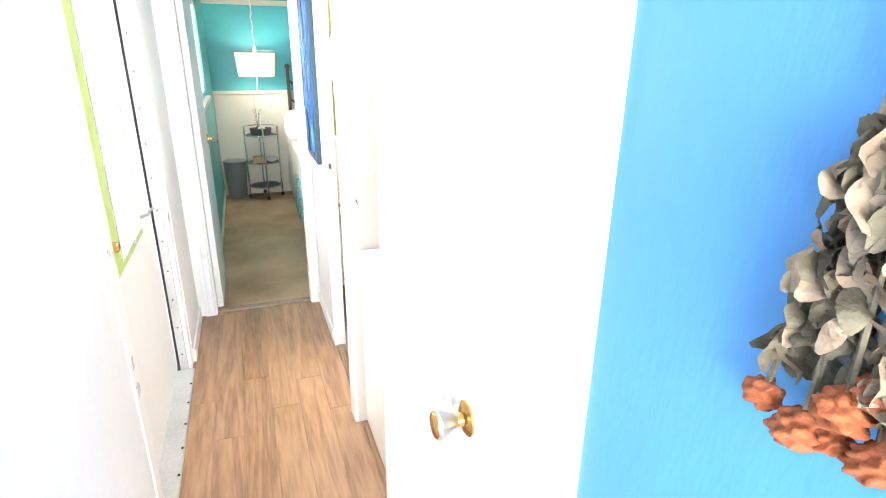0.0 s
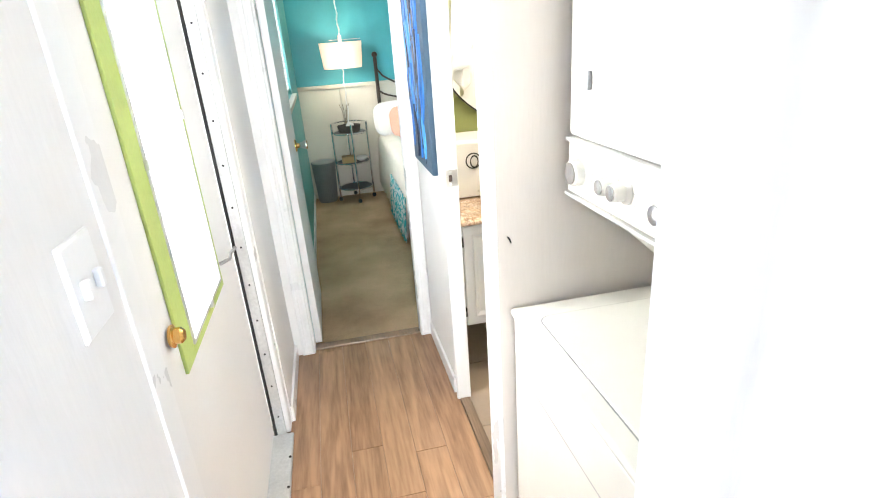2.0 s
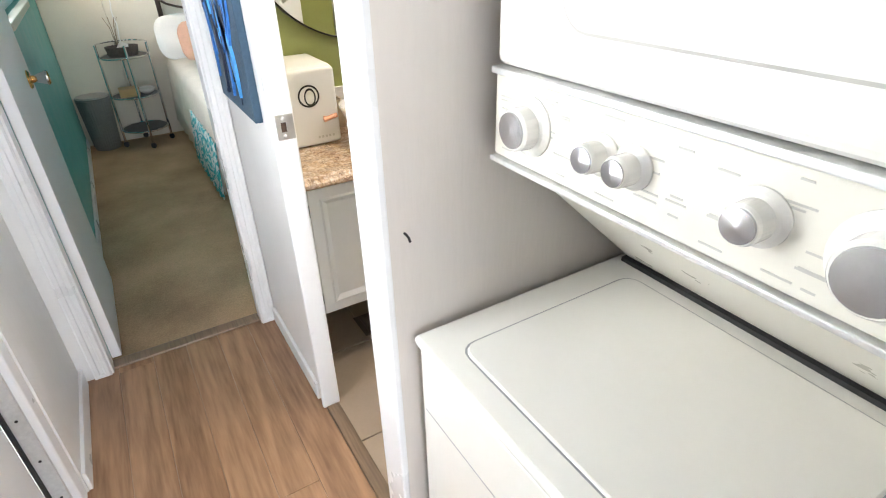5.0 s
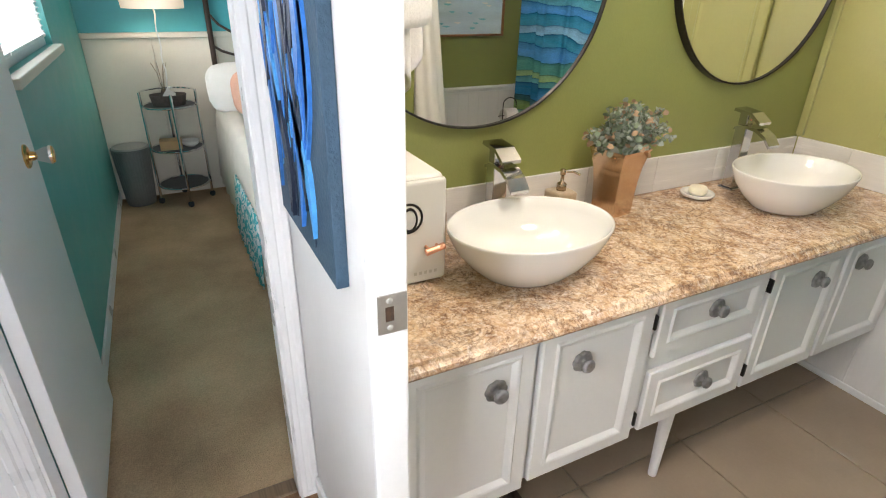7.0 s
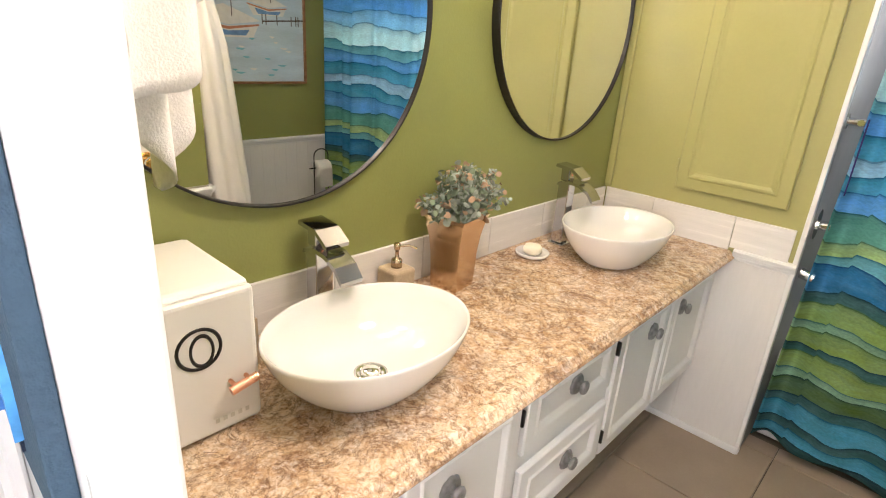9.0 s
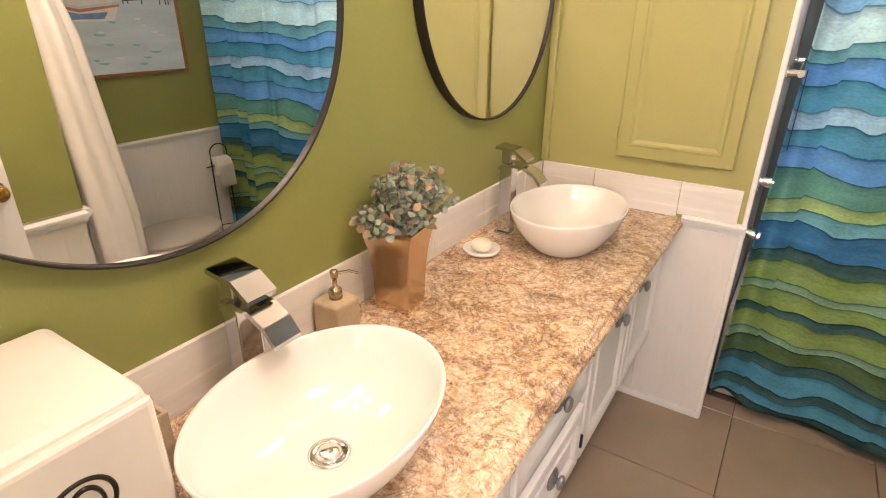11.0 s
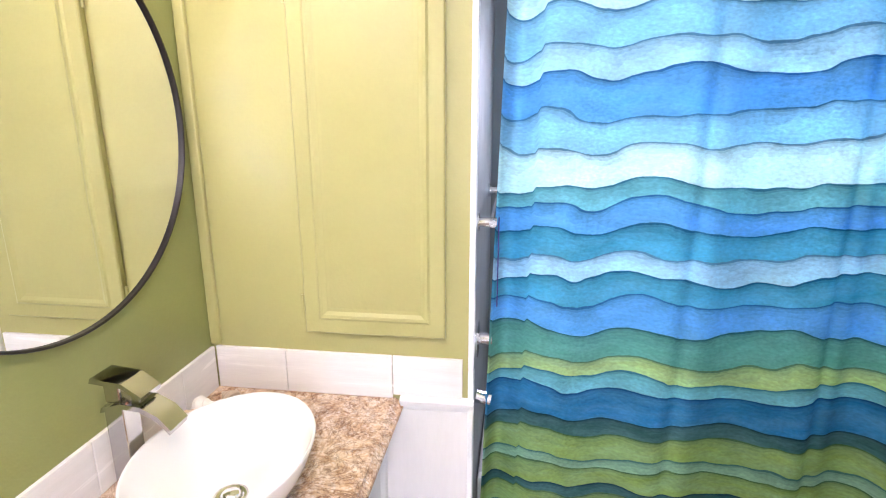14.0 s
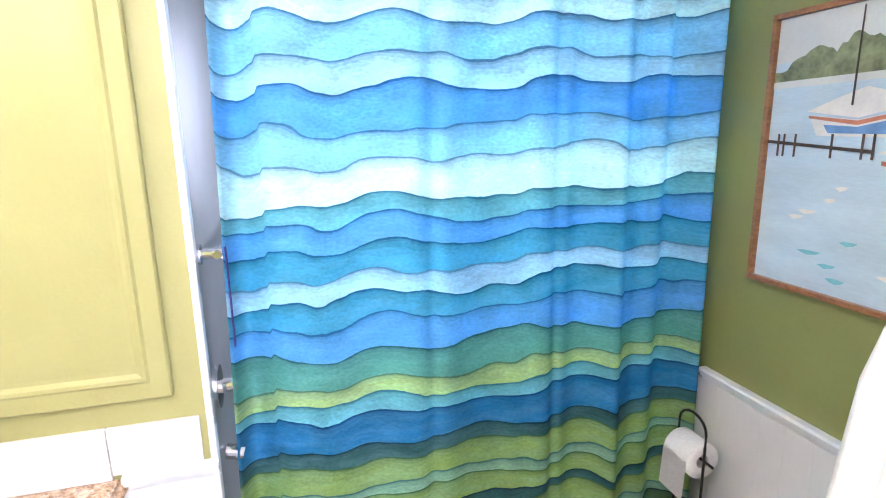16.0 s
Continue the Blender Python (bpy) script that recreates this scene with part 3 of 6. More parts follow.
def entrance_door():
    d = thing("entrance_door", -0.50, 2.45, 0.02, "closed white entrance door with a lime green framed window", "door")
    x = -0.50
    bm = bmesh.new()
    for b in ((x - 0.04, 1.96, 0.03, x, 2.896, 0.85), (x - 0.04, 1.96, 1.93, x, 2.896, 2.02), (x - 0.04, 1.96, 0.85, x, 2.18, 1.93), (x - 0.04, 2.60, 0.85, x, 2.896, 1.93)):
        box(*b, bm=bm)
    part("door_leaf", bm, WHITE, d)
    bm = bmesh.new()
    for b in ((x, 2.115, 0.833, x + 0.008, 2.20, 2.0), (x, 2.588, 0.833, x + 0.008, 2.624, 2.0), (x, 2.20, 0.833, x + 0.008, 2.588, 0.866), (x, 2.20, 1.93, x + 0.008, 2.588, 2.0)):
        box(*b, 0.002, bm=bm)
    part("window_border", bm, GREENTRIM, d, "lime green painted window border")
    bm = bmesh.new()
    for b in ((x - 0.01, 2.198, 0.862, x + 0.013, 2.208, 1.94), (x - 0.01, 2.580, 0.862, x + 0.013, 2.590, 1.94), (x - 0.01, 2.208, 0.862, x + 0.013, 2.580, 0.872)):
        box(*b, 0.002, bm=bm)
    part("glazing_bead", bm, ALUM, d, "thin grey metal glazing bead")
    g = part("pane", box(x - 0.006, 2.182, 0.853, x - 0.001, 2.598, 1.93), FROSTED, d)
    g.visible_shadow = False
    for y, z in ((2.20, 1.30), (2.585, 1.36), (2.42, 0.866)):
        part("clip", box(x + 0.008, y - 0.008, z - 0.012, x + 0.018, y + 0.008, z + 0.012, 0.002), ALUM, d)
    part("deadbolt", lathe([(0.024, 0), (0.026, 0.006), (0.018, 0.010), (0.018, 0.022), (0.012, 0.028), (0.0, 0.028)], facing('+x', x + 0.006) @ Matrix.Translation((2.075, 0.955, 0)), 20), BRASS, d, "polished brass thumb-turn")
    hook = tube([(x + 0.003, 2.66, 0.888), (x + 0.022, 2.675, 0.892), (x + 0.026, 2.70, 0.886), (x + 0.024, 2.74, 0.891), (x + 0.03, 2.80, 0.888)], 0.006)
    part("hook_latch", hook, GREYTRIM, d, "small steel hook latch")
    return d


entrance_door()
fr = thing("door_frame", XL, 2.45, 0, "white entrance door frame with riveted aluminium strip", "door frame", kind="structure")
part("casing", box(-0.474, 2.920, 0, XL - 0.004, 2.986, 2.10, 0.006), TRIM, fr)
part("casing", box(XL - 0.002, 1.75, 0, XL + 0.005, 1.821, 2.10, 0.002), TRIM, fr)
part("side_jamb", box(-0.528, 1.821, 0, -0.492, 1.955, 2.03, 0.003), TRIM, fr)
part("casing", box(XL - 0.002, 1.822, 2.03, XL + 0.022, 2.985, 2.10, 0.006), TRIM, fr)
strip = part("weather_strip", box(-0.498, 2.904, 0.0, -0.452, 2.9195, 2.03, 0.002), ALUM, fr, "dull aluminium jamb strip")
part("weather_seal", box(-0.4985, 2.898, 0.0, -0.488, 2.904, 2.03), BLACKGAP, fr, "black rubber door seal")
for k in range(13):
    part("rivet", lathe([(0.004, 0), (0.0035, 0.002), (0.0, 0.003)], facing('-y', 2.904) @ Matrix.Translation((-0.470, 0.10 + 0.15 * k, 0)), 8), BLACKGAP, strip)
sill = part("door_sill", box(-0.545, 1.822, 0, XL + 0.008, 2.898, 0.016, 0.004), ALUM, fr, "worn aluminium door sill")
for k in range(6):
    part("rivet", lathe([(0.006, 0.016), (0.005, 0.019), (0.0, 0.0195)], Matrix.Translation((-0.43, 1.95 + 0.16 * k, 0)), 8), BLACKGAP, sill)
structure("backdrop_porch", box(-1.5, -0.05, -0.1, -1.48, 16.0, 5.0), GLOW, "bright hazy daylight outside the door and windows", "backdrop")

# ---- closet door with knob ----


def round_knob(parent, m, rose=BRASS, ball=PORCELAIN, r=0.026):
    part("rosette", lathe([(0.034, 0), (0.034, 0.004), (0.026, 0.009), (0.014, 0.011), (0.012, 0.024)], m, 24), rose, parent, "round brass rosette")
    k = part("knob", lathe([(0.012, 0.022), (0.015, 0.028), (r * 0.82, 0.045), (r, 0.058), (r * 0.96, 0.064), (0.0, 0.064)], m, 24), ball, parent)
    smooth(part("knob_cap", lathe([(r * 0.9, 0.063), (r * 0.8, 0.067), (0.0, 0.068)], m, 24), rose, k))
    return k


cd = thing("closet_door", 0.29, 0.87, 0.01, "closed flush white closet door with brass knob", "door")
part("door_leaf", box(0.276, 0.7004, 0.004, 0.308, 1.0796, 2.029, 0.0005), WHITE, cd)
round_knob(cd, facing('-x', 0.276) @ Matrix.Translation((-1.005, 0.90, 0)), BRASS, STEEL, 0.029)

# ---- bedroom door and bathroom door ----
bd = thing("bedroom_door", -0.31, 3.62, 0.01, "open flush white bedroom door with a glass knob", "door")
part("door_leaf", box(-0.329, 3.602, 0.016, -0.294, 4.25, 2.02, 0.003), WHITE, bd)
round_knob(bd, facing('+x', -0.294) @ Matrix.Translation((4.12, 0.992, 0)), BRASS, CHROME, 0.027)
bt = thing("bathroom_door", 0.40, 2.335, 0.01, "open flush white bathroom door folded against the wall", "door")
part("door_leaf", box(0.385, 2.318, 0.014, 0.995, 2.352, 2.02, 0.003), WHITE, bt)
round_knob(bt, facing('+y', 2.352) @ Matrix.Translation((-0.945, 0.955, 0)), BRASS, STEEL, 0.027)
sp = thing("strike_plate", 0.325, 2.916, 0.972, "worn steel strike plate on the door jamb", "strike plate")
bm = bmesh.new()
for b in ((0.302, 2.9135, 0.974, 0.314, 2.9165, 1.040), (0.328, 2.9135, 0.974, 0.348, 2.9165, 1.040), (0.314, 2.9135, 0.974, 0.328, 2.9165, 0.994), (0.314, 2.9135, 1.020, 0.328, 2.9165, 1.040)):
    box(*b, bm=bm)
part("plate", bm, STEEL, sp)
part("bolt_hole", box(0.314, 2.915, 0.994, 0.328, 2.9162, 1.020), DARKWOOD, sp, "dark splintered bolt hole")
for z in (0.984, 1.030):
    part("screw", lathe([(0.005, 0), (0.004, 0.002), (0.0, 0.0025)], facing('-y', 2.9135) @ Matrix.Translation((0.321, z, 0)), 10), ALUM, sp)

# ---- stacked washer and dryer ----


def laundry():
    d = thing("washer_dryer", 0.62, 1.86, 0, "white stacked washer and dryer in the laundry closet", "laundry unit")
    y0, y1, yd = 1.55, 2.205, 2.185
    part("washer_cabinet", box(0.315, y0, 0.02, 1.02, y1, 0.789, 0.012), ENAMEL, d)
    part("washer_top", box(0.308, y0 - 0.003, 0.790, 1.02, y1 + 0.003, 0.811, 0.008, 3), ENAMEL, d)
    own = bmesh.new()
    box(0.360, y0 + 0.06, 0.795, 0.775, y1 - 0.073, 0.8155, 0.0, bm=own)
    bmesh.ops.bevel(own, geom=[e for e in own.edges if abs((e.verts[0].co - e.verts[1].co).z) > 0.005], offset=0.03, segments=4, affect='EDGES', profile=0.5)
    bmesh.ops.bevel(own, geom=[e for e in own.edges if e.verts[0].co.z > 0.815 and e.verts[1].co.z > 0.815], offset=0.004, segments=2, affect='EDGES', profile=0.5)
    lid = part("lid", own, ENAMEL, d)
    gap = bmesh.new()
    box(0.3565, y0 + 0.0565, 0.805, 0.7785, y1 - 0.0695, 0.8116, bm=gap)
    bmesh.ops.bevel(gap, geom=[e for e in gap.edges if abs((e.verts[0].co - e.verts[1].co).z) > 0.004], offset=0.032, segments=4, affect='EDGES', profile=0.5)
    part("lid_gap", gap, GREYTRIM, d, "dark seam around the lid")
    part("seam", box(0.3145, y0 + 0.02, 0.64, 0.318, y1 - 0.02, 0.643), GREYTRIM, d)
    # sloped neck and dryer
    neck = bmesh.new()
    prism([(0.49, 1.125), (1.0, 1.125), (1.0, 0.814), (0.83, 0.814)], yd - y0 - 0.012, Matrix(((1, 0, 0, 0), (0, 0, 1, y0 + 0.01), (0, 1, 0, 0), (0, 0, 0, 1))), neck)
    bmesh.ops.recalc_face_normals(neck, faces=neck.faces[:])
    part("neck", neck, PANELCREAM, d, "cream sloped panel above the lid")
    part("neck_seam", box(0.808, y0, 0.8115, 0.83, yd, 0.821), BLACKGAP, d)
    part("dryer_cabinet", box(0.458, y0 - 0.002, 1.266, 1.02, yd, 1.95, 0.014, 3), ENAMEL, d)
    pan = part("control_panel", box(0.458, y0, 1.130, 1.0, yd - 0.002, 1.256, 0.005), PANELCREAM, d, "cream control panel with printed scales")
    part("panel_trim", box(0.450, y0, 1.255, 0.49, yd - 0.001, 1.265, 0.002), ALUM, d, "brushed metal edge strip")
    part("panel_trim", box(0.450, y0, 1.121, 0.49, yd - 0.001, 1.1295, 0.002), ALUM, d, "brushed metal edge strip")
    mx = facing('-x', 0.458)
    for y, r in ((2.098, 0.030), (1.962, 0.019), (1.912, 0.019), (1.760, 0.021), (1.650, 0.034)):
        at = mx @ Matrix.Translation((-y, 1.195, 0))
        k = smooth(part("dial", lathe([(r * 1.45, 0), (r * 1.45, 0.003), (r * 1.2, 0.008), (r * 1.02, 0.010), (r, 0.030), (r * 0.92, 0.034)], at, 28), ENAMEL, pan, "ribbed white dial"), False)
        part("dial_cap", lathe([(r * 0.86, 0.0335), (r * 0.84, 0.0365), (0.0, 0.0385)], at, 24), DIALSILVER, k, "brushed metal dial cap")
    rnd = random.Random(5)
    bars = bmesh.new()
    for cy in (2.15, 2.06, 2.03, 1.95, 1.89, 1.85, 1.80, 1.73, 1.70, 1.60):
        for q in range(4):
            z = rnd.uniform(1.142, 1.244)
            w = rnd.uniform(0.012, 0.035)
            box(0.4572, cy - w / 2, z, 0.4582, cy + w / 2, z + 0.0022, bm=bars)
    tagged(part("printed_scales", bars, PRINT, pan, "small grey printing too fine to read"), kind="stuff")
    # dryer door; the plate behind it paints the shadow line along its edge
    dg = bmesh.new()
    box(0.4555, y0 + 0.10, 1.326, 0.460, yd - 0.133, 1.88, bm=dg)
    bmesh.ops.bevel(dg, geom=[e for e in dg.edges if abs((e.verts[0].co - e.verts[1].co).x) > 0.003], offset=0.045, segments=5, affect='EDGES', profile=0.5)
    door = part("dryer_door_seam", dg, SEAM, d, "thin seam round the dryer door, shadow line put into its colour")
    df = bmesh.new()
    box(0.4535, y0 + 0.104, 1.330, 0.459, yd - 0.137, 1.876, bm=df)
    bmesh.ops.bevel(df, geom=[e for e in df.edges if abs((e.verts[0].co - e.verts[1].co).x) > 0.003], offset=0.042, segments=5, affect='EDGES', profile=0.5)
    dd = part("dryer_door", df, ENAMEL, d)
    part("pull", panel(-1.746, 1.392, -1.676, 1.52, [(0, 0.004), (0.006, 0.008), (0.012, 0.008), (0.018, 0.0025)], 0.0, facing('-x', 0.4536)), PANELCREAM, dd, "cream recessed door pull")
    part("hinge", box(0.448, 2.070, 1.38, 0.458, 2.078, 1.42, 0.002), GREYTRIM, d)
    for xx in (0.36, 0.96):
        for yy in (y0 + 0.05, y1 - 0.05):
            part("foot", rod((xx, yy, -0.013), (xx, yy, 0.03), 0.02), BLACKGAP, d)


laundry()
pn = thing("wall_hook", 0.313, 2.222, 0.998, "small dark bent nail in the cream wall", "hook")
part("nail", tube([(0.312, 2.226, 1.010), (0.312, 2.217, 1.010), (0.314, 2.214, 1.006), (0.316, 2.213, 0.998)], 0.0022), BLACKMETAL, pn)
# ---- vanity ----
FR = 3.066   # front of doors
DOORSTEP = [(0.0, -0.004), (0.004, 0.0), (0.038, 0.0), (0.044, 0.004), (0.050, 0.002), (0.062, -0.007), (0.075, -0.007)]


def pewter_knob(parent, x, z, y):
    m = facing('-y', y) @ Matrix.Translation((x, z, 0))
    bm = lathe([(0.027, 0.0), (0.027, 0.004), (0.022, 0.009), (0.014, 0.007), (0.009, 0.010), (0.007, 0.018)], None, 64)
    for v in bm.verts:
        r = math.hypot(v.co.x, v.co.y)
        if r > 0.013:
            petal = 1 + 0.10 * abs(math.cos(4 * math.atan2(v.co.y, v.co.x)))
            v.co.x *= petal
            v.co.y *= petal
    bm.transform(m)
    k = smooth(part("knob_base", bm, GREYPATINA, parent, "pewter flower-shaped backplate"))
    bm = lathe([(0.008, 0.016), (0.017, 0.020), (0.019, 0.025), (0.016, 0.030), (0.009, 0.032), (0.007, 0.030), (0.0, 0.033)], m, 24)
    smooth(part("knob", bm, GREYPATINA, k, "pewter rosette knob"))


def front(parent, kind, x0, z0, x1, z1, knob, hinge=None):
    p = part(kind, panel(x0, z0, x1, z1, DOORSTEP, 0.016, facing('-y', FR)), WHITE, parent)
    pewter_knob(p, knob[0], knob[1], FR + 0.007)
    if hinge:
        for z in (z0 + 0.07, z1 - 0.07):
            part("hinge", box(hinge - 0.004, FR - 0.004, z - 0.022, hinge + 0.004, FR + 0.016, z + 0.022, 0.002), BLACKMETAL, p, "small dark hinge")
    return p


def cabinet(x0, x1, zb, label):
    c = thing("vanity_cabinet", (x0 + x1) / 2, 3.32, zb, label, "cabinet", "vanity units")
    part("body", box(x0, FR + 0.0185, zb, x1, 3.572, 0.763, 0.002), WHITE, c)
    return c


c1 = cabinet(0.346, 1.1035, 0.285, "white vanity cabinet with two panelled doors")
front(c1, "door", 0.392, 0.275, 0.728, 0.752, (0.628, 0.630), 0.389)
front(c1, "door", 0.745, 0.29, 1.094, 0.752, (0.873, 0.632), 1.098)
c2 = cabinet(1.1045, 1.5545, 0.30, "white vanity drawer unit on a tapered leg")
front(c2, "drawer", 1.118, 0.562, 1.538, 0.748, (1.340, 0.660))
front(c2, "drawer", 1.124, 0.305, 1.545, 0.510, (1.356, 0.410))
for lx, ly in ((1.305, 3.112), (1.305, 3.50)):
    part("leg", rod((lx, ly, 0.0), (lx, ly, 0.302), 0.014, 14, 0.022), TRIM, c2)
c3 = cabinet(1.5555, XE - 0.004, 0.30, "white vanity cabinet with two panelled doors and dark hinges")
front(c3, "door", 1.560, 0.305, 1.918, 0.748, (1.806, 0.642), 1.556)
front(c3, "door", 1.936, 0.305, 2.318, 0.748, (2.034, 0.655))

ct = thing("vanity_counter", 1.36, 3.3, 0.763, "mottled beige granite-look counter with a bullnose edge", "countertop")
bm = bmesh.new()
ALONG = Matrix(((0, 0, 1, 0.346), (1, 0, 0, 0), (0, 1, 0, 0), (0, 0, 0, 1)))
prism([(3.572, 0.764), (3.056, 0.764), (3.056, 0.800), (3.572, 0.800)], XE - 0.003 - 0.346, ALONG, bm)
bmesh.ops.recalc_face_normals(bm, faces=bm.faces[:])
part("slab", bm, GRANITE, ct)
bm = bmesh.new()
prism([(3.056, 0.764), (3.035, 0.764), (3.026, 0.768), (3.021, 0.776), (3.024, 0.784), (3.032, 0.788), (3.036, 0.791), (3.040, 0.797), (3.048, 0.800), (3.056, 0.800)], XE - 0.003 - 0.346, ALONG, bm)
bmesh.ops.recalc_face_normals(bm, faces=bm.faces[:])
part("front_edge", bm, GRANITE, ct, "stepped bullnose front edge")


def vessel_sink(x, y, turn):
    s = thing("vessel_sink", x, y, 0.80, "glossy white oval porcelain vessel sink on the counter", "sink", "vessel sinks")
    prof = [(0.0, 0.004), (0.46, 0.0), (0.56, 0.003), (0.60, 0.010), (0.765, 0.042), (0.905, 0.080), (0.972, 0.110), (0.995, 0.124), (1.0, 0.129), (0.99, 0.1325), (0.967, 0.129), (0.93, 0.108), (0.80, 0.068), (0.58, 0.034), (0.30, 0.022), (0.12, 0.018), (0.0, 0.018)]
    m = Matrix.Translation((x, y, 0.80)) @ Matrix.Rotation(radians(turn), 4, 'Z')
    smooth(part("bowl", lathe(prof, m, 64, 0.218, 0.168), PORCELAIN, s))
    dm = Matrix.Translation((x, y, 0.818))
    dr = smooth(part("drain", lathe([(0.034, 0.0), (0.034, 0.003), (0.028, 0.005), (0.024, 0.002)], dm, 28), CHROME, s, "chrome drain ring"))
    smooth(part("stopper", lathe([(0.021, 0.0), (0.021, 0.006), (0.015, 0.010), (0.0, 0.011)], dm, 24), CHROME, s, "chrome pop-up stopper"))
    return s


vessel_sink(0.828, 3.265, 0)
vessel_sink(1.885, 3.284, 0)


def faucet(x, y, label, drop=0.0):
    f = thing("waterfall_faucet", x, y, 0.80, label, "faucet", "vanity faucets")
    part("base_plate", box(x - 0.030, y - 0.030, 0.80, x + 0.030, y + 0.030, 0.806, 0.002), TAPCHROME, f)
    part("column", box(x - 0.022, y - 0.020, 0.806, x + 0.022, y + 0.022, 1.025 - drop, 0.003), TAPCHROME, f)
    pts = [(0.022, 1.022), (-0.020, 1.034), (-0.06, 1.030), (-0.095, 1.012), (-0.118, 0.985)]
    bm = bmesh.new()
    prism([(y + a, z - drop) for a, z in pts] + [(y + a + 0.003, z - 0.010 - drop) for a, z in pts[::-1]], 0.056, Matrix(((0, 0, 1, x - 0.028), (1, 0, 0, 0), (0, 1, 0, 0), (0, 0, 0, 1))), bm)
    bmesh.ops.recalc_face_normals(bm, faces=bm.faces[:])
    part("spout", bm, TAPCHROME, f, "curved chrome waterfall spout")
    bm = bmesh.new()
    lv = [(0.034, 1.085), (-0.03, 1.078), (-0.068, 1.052)]
    prism([(y + a, z - drop) for a, z in lv] + [(y + a + 0.003, z - 0.010 - drop) for a, z in lv[::-1]], 0.060, Matrix(((0, 0, 1, x - 0.030), (1, 0, 0, 0), (0, 1, 0, 0), (0, 0, 0, 1))), bm)
    bmesh.ops.recalc_face_normals(bm, faces=bm.faces[:])
    part("lever", bm, TAPCHROME, f, "flat chrome lever plate")
    part("lever_stem", box(x - 0.018, y - 0.014, 1.028 - drop, x + 0.018, y + 0.020, 1.078 - drop, 0.004), TAPCHROME, f)
    part("hot_mark", rod((x, y - 0.0155, 1.05 - drop), (x, y - 0.0135, 1.05 - drop), 0.003, 8), HULLR, f, "tiny red temperature dot")


faucet(0.872, 3.502, "tall chrome waterfall faucet behind the sink beside the case", 0.02)
faucet(1.874, 3.486, "tall chrome waterfall faucet beside the cabinet corner")


def round_mirror(x, z, r):
    d = thing("round_mirror", x, YM, z - r, "round wall mirror with a thin black metal frame", "mirror", "vanity mirrors")
    m = facing('-y', YM) @ Matrix.Translation((x, z, 0))
    fr2 = part("frame", lathe([(r - 0.006, 0.002), (r, 0.002), (r, 0.028), (r - 0.0015, 0.030), (r - 0.0045, 0.030), (r - 0.006, 0.028), (r - 0.006, 0.016)], m, 96, caps=False), BLACKMETAL, d)
    part("glass", lathe([(r - 0.005, 0.006), (r - 0.005, 0.022), (0.0, 0.022)], m, 96), MIRROR, d, "clear silvered glass")


round_mirror(0.830, 1.498, 0.402)
round_mirror(1.883, 1.552, 0.396)

# ---- floor pieces ----
def piece(name, mesh, loc, parent):
    ob = new(name, mesh)
    ob.parent = parent
    ob.location = loc
    return ob


def board_mesh(name, x0, y0, x1, y1, h, mat, bev=0.0015):
    bm = box(x0, y0, -h, x1, y1, 0.0, 0)
    bmesh.ops.bevel(bm, geom=[e for e in bm.edges if e.verts[0].co.z > -1e-5 and e.verts[1].co.z > -1e-5], offset=bev, segments=1, affect='EDGES', profile=0.5)
    me = bpy.data.meshes.new(name)
    bm.to_mesh(me)
    bm.free()
    me.materials.append(mat)
    return me


hall_floor = thing("floor_hall", 0, 0, 0, "light oak laminate planks laid along the hall", "floor", kind="structure")
PW = 0.123
plank = board_mesh("plank", 0.0004, 0.0004, PW - 0.0004, 1.2192, 0.014, LAMINATE, 0.0008)
for i in range(6):
    off = (-0.35, -0.93, -0.07, -0.63, -0.22, -0.80)[i]
    for k in range(5):
        y = -0.9 + off * 0.5 + k * 1.22
        y0, y1 = max(y, -0.9), min(y + 1.22, 3.572)
        if y1 - y0 < 0.03:
            continue
        x = -0.438 + i * PW
        if y1 - y0 > 1.2:
            piece("plank", plank, (x, y, 0), hall_floor)
        else:
            piece("plank", board_mesh("plank_cut", 0.0004, 0.0004, PW - 0.0004, y1 - y0 - 0.0004, 0.014, LAMINATE, 0.0008), (x, y0, 0), hall_floor)
closet_floor = structure("floor_closet", box(0.302, 1.44, -0.014, 1.20, 2.225, -0.002), LAMINATE, "laminate floor under the laundry unit", "floor")
bath_floor = thing("floor_bathroom", 0, 0, 0, "square taupe ceramic tiles with thin darker grout", "floor", kind="structure")
TS = 0.458
for i in range(-4, 3):
    for k in range(-5, 2):
        x0, y0 = 1.968 + i * TS, 3.175 + k * TS
        a0, a1, b0, b1 = max(x0, 0.338), min(x0 + TS, 2.52), max(y0, 1.38), min(y0 + TS, YM)
        if a1 - a0 < 0.02 or b1 - b0 < 0.02 or (b1 < 2.306 and a1 < 1.19):
            continue
        if a0 < 1.19 and b0 < 2.306:
            b0 = 2.306 if a1 < 1.6 and b1 > 2.306 else b0
            a0 = a0 if b0 >= 2.306 else 1.194
        if b1 - b0 > 0.02 and a1 - a0 > 0.02:
            piece("tile", board_mesh("tile", 0.002, 0.002, a1 - a0 - 0.002, b1 - b0 - 0.002, 0.012, FLOORTILE, 0.002), (a0, b0, 0.0), bath_floor)
vent = thing("floor_vent", 0.72, 3.30, 0.0, "brown metal floor register under the vanity", "vent")
part("frame", panel(0.58, 3.20, 0.86, 3.34, [(0, 0.003), (0.004, 0.006), (0.02, 0.006), (0.024, 0.002)], 0.0, Matrix.Translation((0, 0, 0.001))), VENTBROWN, vent)
for k in range(9):
    part("slat", box(0.61 + k * 0.026, 3.222, 0.003, 0.617 + k * 0.026, 3.318, 0.008), VENTBROWN, vent)

